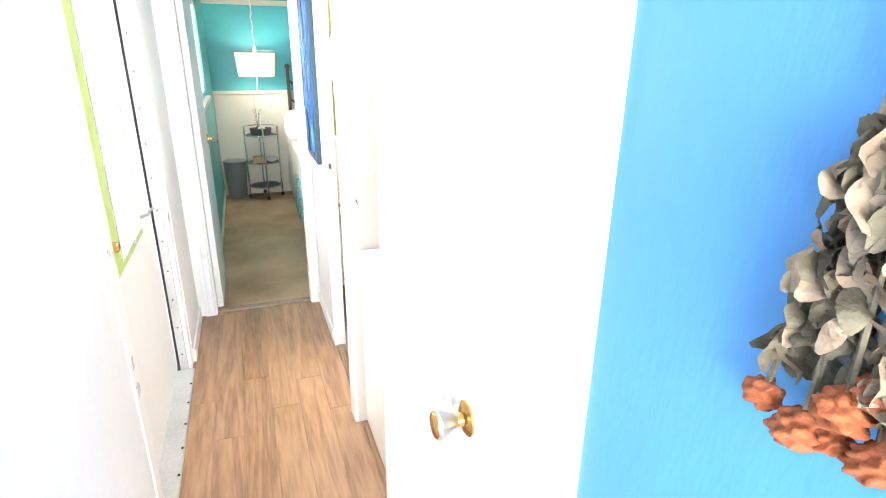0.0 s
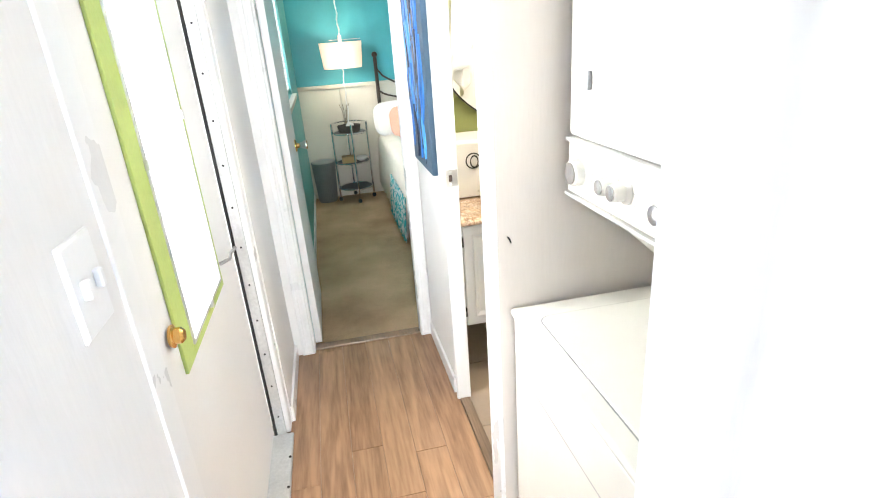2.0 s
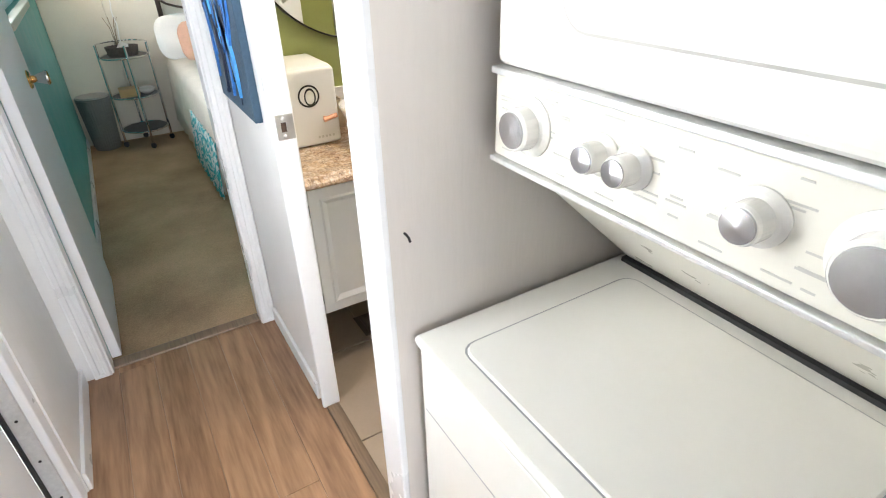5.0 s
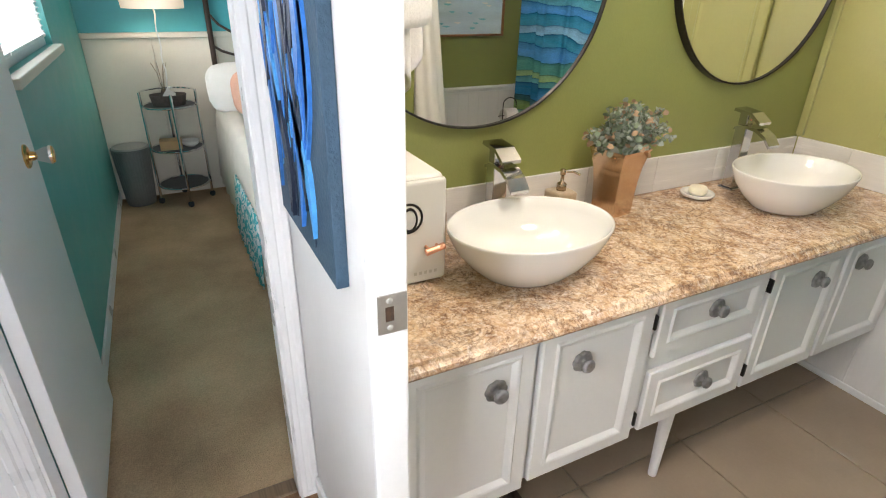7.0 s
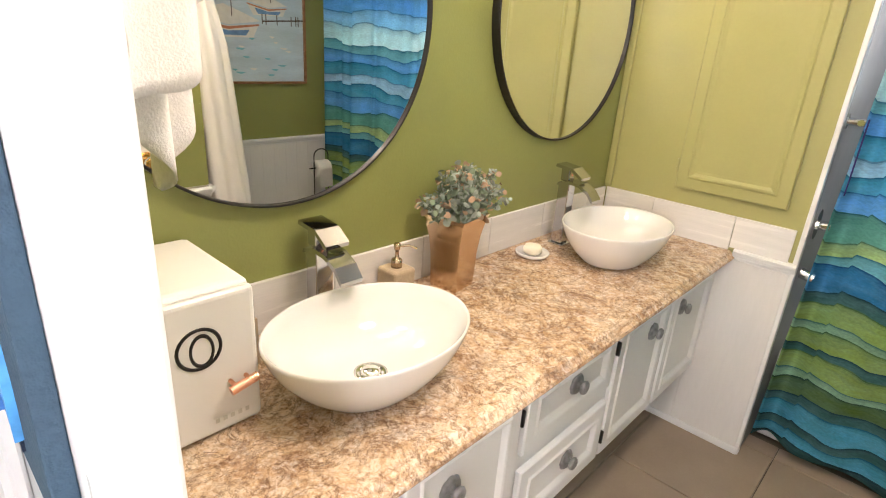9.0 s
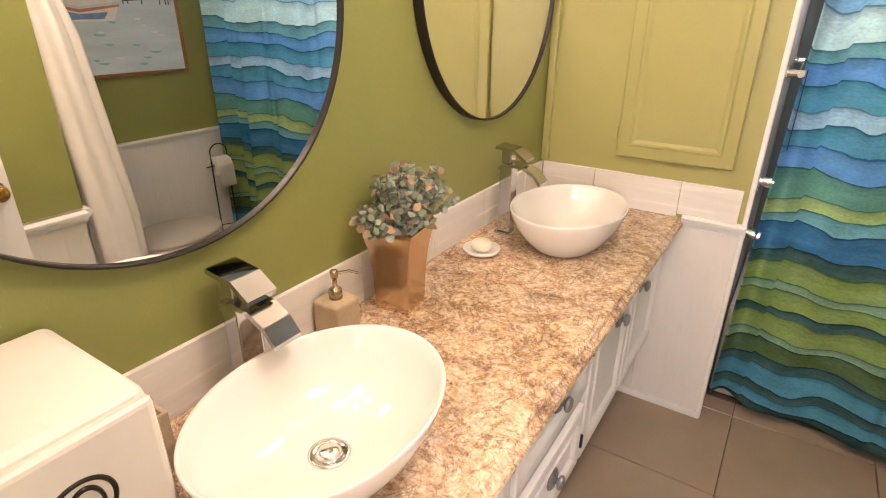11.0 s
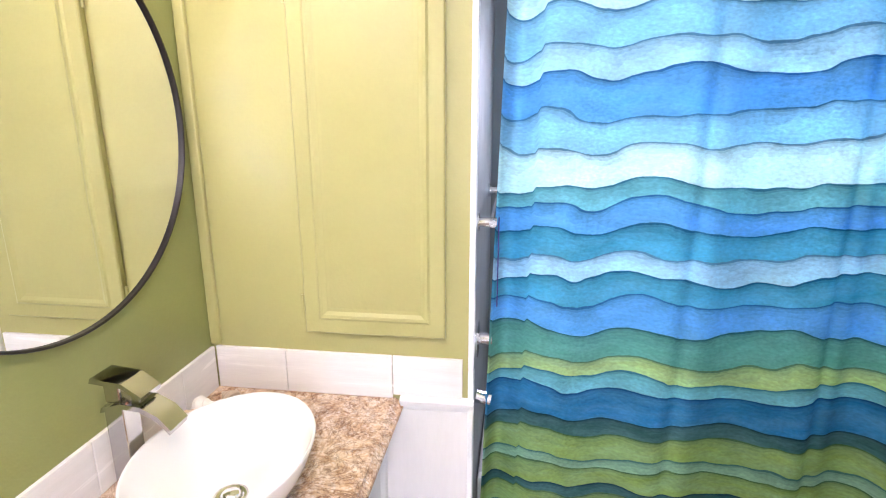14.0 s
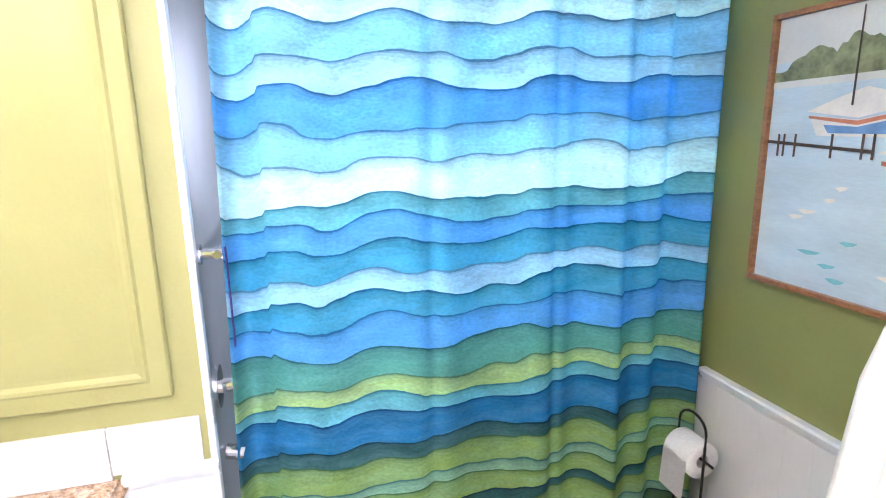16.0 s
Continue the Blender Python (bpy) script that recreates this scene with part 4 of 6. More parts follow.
# ---- backsplash, wainscot and rails ----
bs = thing("backsplash", 1.36, YM, 0.80, "white streaked tile backsplash along the counter", "backsplash", kind="structure")
x = 0.346
while x < XE - 0.02:
    x1 = min(x + 0.305, XE - 0.012)
    part("tile", box(x + 0.001, YM - 0.011, 0.801, x1 - 0.001, YM - 0.0005, 0.928, 0.002), BSTILE, bs)
    x = x1 + (0 if x1 < XE - 0.013 else 1)
for y0, y1 in ((2.856, 3.05), (3.05, 3.355), (3.355, YM - 0.012)):
    part("tile", box(XE - 0.011, y0 + 0.001, 0.812 if y1 < 3.06 else 0.801, XE - 0.0005, y1 - 0.001, 0.928, 0.002), BSTILE, bs)
rails = thing("chair_rail", 1.5, YB, 0.79, "white moulded chair rail above the wainscot", "chair rail", kind="structure")
RAILP = [(0, 0.770), (0.007, 0.770), (0.009, 0.780), (0.018, 0.784), (0.020, 0.792), (0.026, 0.796), (0.028, 0.806), (0.022, 0.812), (0, 0.812)]


def rail(way, at, u0, u1):
    m = facing(way, at)
    rot = Matrix(((0, 0, 1, u0), (0, 1, 0, 0), (-1, 0, 0, 0), (0, 0, 0, 1)))
    own = prism([(-w, v) for w, v in RAILP], u1 - u0, None)
    own.transform(Matrix(((0, 0, 1, u0), (0, 1, 0, 0), (-1, 0, 0, 0), (0, 0, 0, 1))))
    own.transform(m)
    bmesh.ops.recalc_face_normals(own, faces=own.faces[:])
    return part("rail", own, TRIM, rails)


rail('-x', XE - 0.001, -3.028, -2.825)
rail('+y', YB, -2.42, -1.196)
rail('+y', 2.306, -1.196, -0.345)
rail('+x', 1.196, YB + 0.02, 2.306)
ws = thing("wainscot", 1.5, YB, 0, "white grooved wainscot boards under the chair rail", "wainscot", kind="structure")
BW = 0.083


def boards(way, at, u0, u1, z1=0.771):
    n = max(1, round((u1 - u0) / BW))
    w = (u1 - u0) / n
    for k in range(n):
        part("board", panel(u0 + k * w, 0.0, u0 + (k + 1) * w, z1, [(0, 0.0052), (0.0012, 0.006)], 0.0, facing(way, at)), WAINSCOT, ws)


boards('+y', YB, -2.44, -1.196)
boards('+y', 2.300, -1.196, -0.345)
boards('+x', 1.190, YB, 2.306)
part("board", panel(-3.10, 0.0, -2.826, 0.771, [(0, 0.003), (0.004, 0.006)], 0.0, facing('-x', XE)), WAINSCOT, ws)
part("board", panel(-YM, 0.0, -3.10, 0.62, [(0, 0.003), (0.004, 0.006)], 0.0, facing('-x', XE)), WAINSCOT, ws)
structure("baseboard_cabinet", box(XE - 0.016, 2.83, 0, XE - 0.006, YM - 0.002, 0.03, 0.004), TRIM, "thin white quarter-round at the floor", "baseboard")

# ---- linen cabinet door ----
lc = thing("linen_cabinet_door", XE, 3.09, 0.99, "olive green raised-panel cabinet door", "cabinet door")
ld = part("door", panel(-3.286, 0.990, -2.903, 2.10, [(0.0, 0.004), (0.004, 0.008), (0.040, 0.008), (0.046, 0.012), (0.054, 0.011), (0.064, 0.006), (0.074, 0.005)], 0.012, facing('-x', XE - 0.014)), OLIVECAB, lc)
for z in (1.07, 1.85):
    part("hinge", rod((XE - 0.012, 3.293, z - 0.025), (XE - 0.012, 3.293, z + 0.025), 0.004, 8), OLIVECAB, lc)

# ---- shower: tub, bars, curtain ----
tub = thing("bathtub", 2.85, 2.1, 0, "white bathtub behind the shower curtain", "bathtub")
bm = bmesh.new()
box(2.55, YB + 0.004, 0.0, 2.60, 2.826, 0.40, 0.012, bm=bm)
box(3.15, YB + 0.004, 0.0, 3.216, 2.826, 0.40, 0.012, bm=bm)
box(2.60, YB + 0.004, 0.0, 3.15, YB + 0.07, 0.40, 0.012, bm=bm)
box(2.60, 2.76, 0.0, 3.15, 2.826, 0.40, 0.012, bm=bm)
box(2.60, YB + 0.07, 0.0, 3.15, 2.76, 0.10, bm=bm)
part("tub_shell", bm, PORCELAIN, tub)
gb = thing("grab_bar", 2.6, 2.80, 1.2, "chrome towel bar on the shower wall", "towel bar")
part("bar", rod((2.375, 2.786, 1.295), (3.0, 2.786, 1.295), 0.010), CHROME, gb)
for xx in (2.395, 2.98):
    part("post", rod((xx, 2.8295, 1.295), (xx, 2.776, 1.295), 0.013), CHROME, gb)
    part("flange", rod((xx, 2.8298, 1.295), (xx, 2.822, 1.295), 0.024, 20), CHROME, gb)
ft = thing("shower_valve", 2.43, 2.81, 0.9, "chrome shower handle on the grey wall", "shower valve")
part("flange", rod((2.47, 2.8298, 0.935), (2.47, 2.824, 0.935), 0.055, 28), CHROME, ft)
part("handle", rod((2.47, 2.824, 0.935), (2.47, 2.785, 0.935), 0.018, 20), CHROME, ft)
fs = thing("tub_spout", 2.43, 2.78, 0.78, "chrome spout under the shower handle", "spout")
part("spout", rod((2.47, 2.8298, 0.75), (2.47, 2.785, 0.74), 0.02, 16), CHROME, fs)
wc = thing("washcloth", 2.42, 2.79, 0.95, "dark purple washcloth hung on the bar", "washcloth")
part("cloth", box(2.400, 2.770, 1.06, 2.418, 2.773, 1.306, 0.001), PURPLE, wc)


def curtain_material():
    m = bpy.data.materials.new("watercolour_stripes")
    m.use_nodes = True
    nt = m.node_tree
    N, L = nt.nodes, nt.links
    b = N["Principled BSDF"]
    uv = N.new("ShaderNodeTexCoord")
    sep = N.new("ShaderNodeSeparateXYZ")
    L.new(uv.outputs["UV"], sep.inputs[0])

    def noise_at(sx, sy, detail, dist=0.0):
        mp = N.new("ShaderNodeMapping")
        mp.inputs["Scale"].default_value = (sx, sy, 1)
        L.new(uv.outputs["UV"], mp.inputs[0])
        n = N.new("ShaderNodeTexNoise")
        n.inputs["Scale"].default_value, n.inputs["Detail"].default_value, n.inputs["Distortion"].default_value = 1.0, detail, dist
        L.new(mp.outputs[0], n.inputs["Vector"])
        return n.outputs["Fac"]

    def mth(op, a, bb):
        n = N.new("ShaderNodeMath")
        n.operation = op
        for i, v in enumerate((a, bb)):
            if isinstance(v, (int, float)):
                n.inputs[i].default_value = v
            else:
                L.new(v, n.inputs[i])
        return n.outputs[0]
    # the printed waves rise and dip across the cloth
    across = N.new("ShaderNodeFloatCurve")
    pts = across.mapping.curves[0].points
    waves = ((0.0, 0.0), (0.026, 0.02), (0.07, -0.005), (0.17, 0.028), (0.275, -0.006), (0.39, 0.0), (0.51, 0.0), (0.567, -0.028), (0.655, -0.032), (0.765, -0.012), (0.867, -0.032), (1.0, -0.042))
    pts[0].location, pts[1].location = (0.0, 0.5), (1.0, 0.5 - 0.042 * 4)
    for wx, wy in waves[1:-1]:
        pts.new(wx, 0.5 + wy * 3.5)
    across.mapping.update()
    L.new(mth('DIVIDE', sep.outputs[0], 1.75), across.inputs["Value"])
    swell = mth('MULTIPLY', mth('SUBTRACT', across.outputs[0], 0.5), 0.2)
    warp = mth('ADD', swell, mth('MULTIPLY', mth('SUBTRACT', noise_at(3.4, 5.5, 1.5), 0.5), 0.10))
    fine = mth('MULTIPLY', mth('SUBTRACT', noise_at(9.0, 7.0, 3), 0.5), 0.014)
    v = mth('ADD', mth('ADD', sep.outputs[1], warp), fine)
    pal = {'p': (0.48, 0.74, 0.87), 'w': (0.66, 0.87, 0.90), 'l': (0.14, 0.46, 0.79), 'q': (0.33, 0.65, 0.84), 'b': (0.03, 0.27, 0.68), 'd': (0.02, 0.18, 0.56), 't': (0.07, 0.42, 0.60),
           'c': (0.20, 0.57, 0.63), 's': (0.13, 0.42, 0.36), 'y': (0.50, 0.66, 0.27), 'n': (0.015, 0.22, 0.47), 'k': (0.045, 0.15, 0.15), 'o': (0.34, 0.48, 0.12), 'g': (0.34, 0.57, 0.39), 'm': (0.10, 0.19, 0.035)}
    order = "ktktkmgokogokncysltptlcwqlpqwql"
    edges = (0, 0.08, 0.13, 0.17, 0.24, 0.28, 0.345, 0.38, 0.46, 0.5, 0.565, 0.593, 0.665, 0.719, 0.815, 0.857, 0.908, 0.999, 1.08, 1.143, 1.201, 1.277, 1.345, 1.389, 1.486, 1.57, 1.672, 1.731, 1.828, 1.88, 1.95)

    def ramp(src):
        r = N.new("ShaderNodeValToRGB")
        r.color_ramp.interpolation = 'CONSTANT'
        e = r.color_ramp.elements
        while len(e) < len(order):
            e.new(1.0)
        for el, ch, p in zip(e, order, edges):
            el.position, el.color = p / 2.1, (*pal[ch], 1)
        L.new(mth('DIVIDE', src, 2.1), r.inputs[0])
        return r.outputs[0]
    wob = noise_at(14, 10, 3)
    c0 = ramp(v)

    def edge_line(d, level):
        c1 = ramp(mth('ADD', v, mth('MULTIPLY', wob, d)))
        dist = N.new("ShaderNodeVectorMath")
        dist.operation = 'DISTANCE'
        L.new(c0, dist.inputs[0])
        L.new(c1, dist.inputs[1])
        return mth('MULTIPLY', mth('GREATER_THAN', dist.outputs["Value"], 0.02), level)
    # ink line at each band's rim, then a soft darker bleed that fades into the band
    line = mth('ADD', mth('ADD', edge_line(0.009, 0.25), edge_line(0.017, 0.14)), mth('ADD', edge_line(0.034, 0.11), edge_line(0.065, 0.09)))
    flow = N.new("ShaderNodeCombineXYZ")
    L.new(mth('MULTIPLY', sep.outputs[0], 5.0), flow.inputs[0])
    L.new(mth('MULTIPLY', v, 24.0), flow.inputs[1])
    wn_tex = N.new("ShaderNodeTexNoise")
    wn_tex.inputs["Scale"].default_value, wn_tex.inputs["Detail"].default_value, wn_tex.inputs["Roughness"].default_value = 1.0, 7, 0.62
    L.new(flow.outputs[0], wn_tex.inputs["Vector"])
    wash = N.new("ShaderNodeMapRange")
    wash.inputs["From Min"].default_value, wash.inputs["From Max"].default_value = 0.28, 0.72
    L.new(wn_tex.outputs["Fac"], wash.inputs[0])
    grain = N.new("ShaderNodeMapRange")
    grain.inputs["To Min"].default_value, grain.inputs["To Max"].default_value = 0.66, 1.34
    L.new(noise_at(70, 150, 5), grain.inputs[0])
    # thin wash lets pale cloth through, thick wash stays full colour
    pale = N.new("ShaderNodeMix")
    pale.data_type = 'RGBA'
    L.new(mth('MULTIPLY', wash.outputs[0], 0.20), pale.inputs[0])
    L.new(c0, pale.inputs[6])
    pale.inputs[7].default_value = (0.42, 0.80, 0.90, 1)
    sc = N.new("ShaderNodeVectorMath")
    sc.operation = 'SCALE'
    L.new(pale.outputs[2], sc.inputs[0])
    L.new(mth('MULTIPLY', grain.outputs[0], mth('SUBTRACT', 1.50, mth('MULTIPLY', noise_at(7, 16, 6, 0.4), 0.8))), sc.inputs["Scale"])
    rim = N.new("ShaderNodeVectorMath")
    rim.operation = 'MULTIPLY'
    L.new(sc.outputs[0], rim.inputs[0])
    rim.inputs[1].default_value = (0.05, 0.20, 0.34)
    mx = N.new("ShaderNodeMix")
    mx.data_type = 'RGBA'
    L.new(mth('MULTIPLY', line, 1.35), mx.inputs[0])
    L.new(sc.outputs[0], mx.inputs[6])
    L.new(rim.outputs[0], mx.inputs[7])
    L.new(mx.outputs[2], b.inputs["Base Color"])
    b.inputs["Roughness"].default_value = 0.75
    b.inputs["Specular IOR Level"].default_value = 0.25
    chk = N.new("ShaderNodeTexChecker")
    chk.inputs["Scale"].default_value = 190
    L.new(uv.outputs["UV"], chk.inputs["Vector"])
    bp = N.new("ShaderNodeBump")
    bp.inputs["Strength"].default_value, bp.inputs["Distance"].default_value = 0.12, 0.002
    L.new(chk.outputs["Fac"], bp.inputs["Height"])
    L.new(bp.outputs[0], b.inputs["Normal"])
    tr = N.new("ShaderNodeBsdfTranslucent")
    L.new(mx.outputs[2], tr.inputs["Color"])
    ms = N.new("ShaderNodeMixShader")
    ms.inputs[0].default_value = 0.50
    L.new(b.outputs[0], ms.inputs[1])
    L.new(tr.outputs[0], ms.inputs[2])
    L.new(ms.outputs[0], N["Material Output"].inputs["Surface"])
    return m


CURT = curtain_material()
YC0, YC1, ZC0, ZC1 = 2.755, 1.388, 0.05, 2.00


def shower_curtain():
    d = thing("shower_curtain", 2.43, 2.1, 2.0, "blue and green watercolour striped shower curtain, drawn shut", "shower curtain")
    nu, nv = 220, 60
    bm = bmesh.new()
    uvl = bm.loops.layers.uv.new("UVMap")
    grid = []
    for j in range(nv + 1):
        z = ZC0 + (ZC1 - ZC0) * j / nv
        f = 1 - j / nv
        row = []
        for i in range(nu + 1):
            s = i / nu
            y = YC0 + (YC1 - YC0) * s
            x = 2.425 + 0.023 * math.sin(s * 31 + 0.9 * math.sin(s * 9)) * (0.55 + 0.6 * f) + 0.012 * math.sin(s * 13 + 1.0) + 0.03 * f * math.sin(s * 7 + 0.4)
            edge = math.exp(-s * 16)
            x += 0.065 * edge * math.sin(s * 55)
            w = math.sin(s * 58)
            x += 0.050 * math.exp(-(1 - s) * 5.5) * (w + 0.30 * math.sin(s * 116 + 1.0))
            x += 0.020 * math.exp(-((s - 0.62) / 0.012) ** 2) + 0.018 * math.exp(-((s - 0.36) / 0.02) ** 2)
            y += 0.05 * f * (1 - s) ** 3 + 0.012 * math.cos(s * 31) * (0.4 + 0.6 * f) + 0.02 * f * f * math.sin(s * 5)
            row.append((bm.verts.new((x, y, z)), (s * 1.75, z + (0.012 if s < 0.062 else 0.0))))
        grid.append(row)
    for j in range(nv):
        for i in range(nu):
            q = (grid[j][i], grid[j][i + 1], grid[j + 1][i + 1], grid[j + 1][i])
            fc = bm.faces.new([a[0] for a in q])
            for lp, a in zip(fc.loops, q):
                lp[uvl].uv = a[1]
    ob = smooth(part("cloth", bm, CURT, d))
    so = ob.modifiers.new("cloth", 'SOLIDIFY')
    so.thickness = 0.0015
    part("rod", rod((2.43, YB + 0.001, 2.03), (2.43, 2.829, 2.03), 0.0125, 16), CHROME, d, "chrome curtain rod")
    for k in range(12):
        y = YC0 - 0.03 + (YC1 - YC0 + 0.06) * k / 11
        part("ring", torus(0.022, 0.002, Matrix.Translation((2.43, y, 2.018)) @ Matrix.Rotation(radians(90), 4, 'X'), 20, 6), CHROME, d)


shower_curtain()

# ---- things on the counter ----
ca = thing("white_case", 0.51, 3.43, 0.80, "glossy white countertop case with a copper handle", "storage case")
part("shell", box(0.405, 3.322, 0.80, 0.617, 3.565, 1.066, 0.014, 3), APPWHITE, ca)
cdoor = part("door", box(0.410, 3.305, 0.806, 0.615, 3.321, 1.061, 0.010, 3), APPWHITE, ca)
m = facing('-y', 3.305) @ Matrix.Translation((0.518, 0.975, 0))
part("ring_emblem", torus(0.034, 0.003, m, 40, 6), BLACKMETAL, cdoor, "black interlaced ring emblem")
part("ring_emblem", torus(0.022, 0.003, m @ Matrix.Translation((0.004, -0.004, 0)) @ Matrix.Diagonal((0.8, 1.2, 1, 1)), 40, 6), BLACKMETAL, cdoor, "black interlaced ring emblem")
part("handle", rod((0.552, 3.282, 0.895), (0.599, 3.282, 0.905), 0.008, 14), COPPER, cdoor, "copper bar handle")
for xx in (0.562, 0.589):
    part("handle_post", rod((xx, 3.305, 0.899), (xx, 3.282, 0.899), 0.004, 8), COPPER, cdoor)
bars = bmesh.new()
for k in range(5):
    box(0.532 + k * 0.013, 3.3045, 0.828, 0.539 + k * 0.013, 3.3055, 0.836, bm=bars)
part("lettering", bars, PRINT, cdoor, "row of small grey letter marks")

th = thing("tumbler", 0.655, 3.50, 0.80, "square beige stone toothbrush tumbler", "tumbler")
bm = panel(0.615, 3.46, 0.695, 3.54, [(0, 0.105), (0.006, 0.105), (0.010, 0.02)], 0.0, Matrix.Translation((0, 0, 0.80)))
part("cup", bm, STONEBEIGE, th)
part("content", lathe([(0.012, 0), (0.014, 0.08), (0.010, 0.095), (0, 0.098)], Matrix.Translation((0.655, 3.50, 0.82)), 14), APPWHITE, th, "white bottle cap inside")

so = thing("soap_dispenser", 1.12, 3.520, 0.80, "square beige stone soap dispenser with a bronze pump", "soap dispenser")
part("bottle", box(1.083, 3.483, 0.80, 1.157, 3.557, 0.888, 0.008, 3), STONEBEIGE, so)
mm = Matrix.Translation((1.12, 3.520, 0.888))
pm = smooth(part("pump", lathe([(0.015, 0), (0.015, 0.020), (0.012, 0.024), (0.006, 0.026), (0.005, 0.048), (0.008, 0.049), (0.009, 0.064), (0.006, 0.067), (0, 0.067)], mm, 20), PUMPBRONZE, so, "brushed bronze pump"))
part("nozzle", tube([(1.12, 3.520, 0.946), (1.145, 3.500, 0.948), (1.160, 3.488, 0.940)], 0.0034), PUMPBRONZE, pm)

va = thing("vase", 1.300, 3.482, 0.80, "square flared bronze glazed vase with artificial eucalyptus", "vase")
m = Matrix.Translation((1.300, 3.482, 0.80)) @ Matrix.Rotation(radians(9), 4, 'Z')
own = bmesh.new()
prof = [(0.042, 0.0), (0.044, 0.01), (0.045, 0.05), (0.047, 0.10), (0.052, 0.15), (0.062, 0.20), (0.067, 0.212), (0.064, 0.212), (0.056, 0.19), (0.045, 0.14)]
rings = [[own.verts.new((a * r, b * r, z)) for a, b in ((-1, -1), (1, -1), (1, 1), (-1, 1))] for r, z in prof]
own.faces.new(rings[0][::-1]), own.faces.new(rings[-1])
for r0, r1 in zip(rings, rings[1:]):
    for k in range(4):
        own.faces.new((r0[k], r0[(k + 1) % 4], r1[(k + 1) % 4], r1[k]))
own.transform(m)
part("pot", own, BRONZE, va)
pl = thing("artificial_plant", 1.300, 3.482, 0.94, "bushy artificial eucalyptus with blue-green and peach leaves", "plant")
rnd = random.Random(3)
leaf = [(0, 0), (0.006, 0.003), (0.010, 0.010), (0.009, 0.017), (0.004, 0.022), (0, 0.0235), (-0.004, 0.022), (-0.009, 0.017), (-0.010, 0.010), (-0.006, 0.003)]
groups = {"leaf_green": (bmesh.new(), LEAFG), "leaf_blue": (bmesh.new(), LEAFB), "leaf_peach": (bmesh.new(), LEAFP)}
stems = bmesh.new()
for k in range(96):
    a = rnd.uniform(0, math.tau)
    lean = rnd.uniform(0.05, 1.0)
    top = Vector((1.318 + 0.165 * lean * math.cos(a), 3.470 + 0.085 * lean * math.sin(a), 1.012 + 0.130 * (1 - 0.70 * lean ** 2) * rnd.uniform(0.70, 1.12)))
    root = Vector((1.300 + 0.03 * math.cos(a), 3.482 + 0.03 * math.sin(a), 0.96))
    mid = (root + top) / 2 + Vector((0, 0, 0.02))
    tube([root, mid, top], 0.0012, 4, stems)
    for q in range(13):
        t = 0.30 + 0.72 * q / 12
        p = root.lerp(mid, t * 2) if t < 0.5 else mid.lerp(top, min((t - 0.5) * 2, 1))
        if p.y > 3.548:
            p.y = 3.548
        sz = rnd.uniform(0.65, 1.30) * (1.05 - 0.03 * q)
        own = bmesh.new()
        vs = [own.verts.new((x * sz, y * sz, 0.25 * abs(x) * sz)) for x, y in leaf]
        own.faces.new(vs)
        ax = (top - root).normalized()
        mm = Matrix.Translation(p) @ Euler((rnd.uniform(-1.2, 1.2), rnd.uniform(-1.2, 1.2), rnd.uniform(0, math.tau))).to_matrix().to_4x4()
        own.transform(mm)
        key = "leaf_peach" if rnd.random() < (0.24 if q > 9 else 0.07) else ("leaf_blue" if rnd.random() < 0.55 else "leaf_green")
        merge(groups[key][0], own)
tagged(part("stems", stems, LEAFG, pl), kind="stuff")
for key, (bm, mat) in groups.items():
    ob = part("leaves", bm, mat, pl, {"leaf_green": "sage green leaves", "leaf_blue": "blue-grey leaves", "leaf_peach": "peach tipped leaves"}[key])
    tagged(ob, kind="stuff")

sd = thing("soap_dish", 1.680, 3.468, 0.80, "round white scalloped soap dish", "soap dish")
smooth(part("dish", lathe([(0.036, 0), (0.053, 0.008), (0.057, 0.016), (0.055, 0.019), (0.043, 0.013), (0.0, 0.010)], Matrix.Translation((1.680, 3.468, 0.80)), 36), PORCELAIN, sd))
sb = thing("soap_bar", 1.680, 3.468, 0.81, "round cream soap bar on the dish", "soap")
smooth(part("bar", lathe([(0.0, 0), (0.025, 0.0005), (0.031, 0.007), (0.031, 0.020), (0.026, 0.028), (0.0, 0.030)], Matrix.Translation((1.680, 3.468, 0.811)), 28), SOAP, sb))
for k, (sx, sy, sr) in enumerate(((2.19, 3.515, 0.030), (2.13, 3.525, 0.034), (2.25, 3.49, 0.026))):
    sh = thing("seashell", sx, sy, 0.80, "small white and brown seashell on the counter", "seashell", "shells in the corner")
    prof = [(0.0, 0.0), (sr, sr * 0.15), (sr * 1.1, sr * 0.5), (sr * 0.7, sr * 0.9), (sr * 0.75, sr * 1.05), (sr * 0.4, sr * 1.4), (sr * 0.42, sr * 1.5), (0.0, sr * 2.1)]
    part("shell", lathe(prof, Matrix.Translation((sx, sy, 0.80 + sr * 0.75)) @ Euler((radians(75), radians(20), k * 1.3)).to_matrix().to_4x4() @ Matrix.Translation((0, 0, -sr)), 16), PAPER if k == 0 else STONEBEIGE, sh)


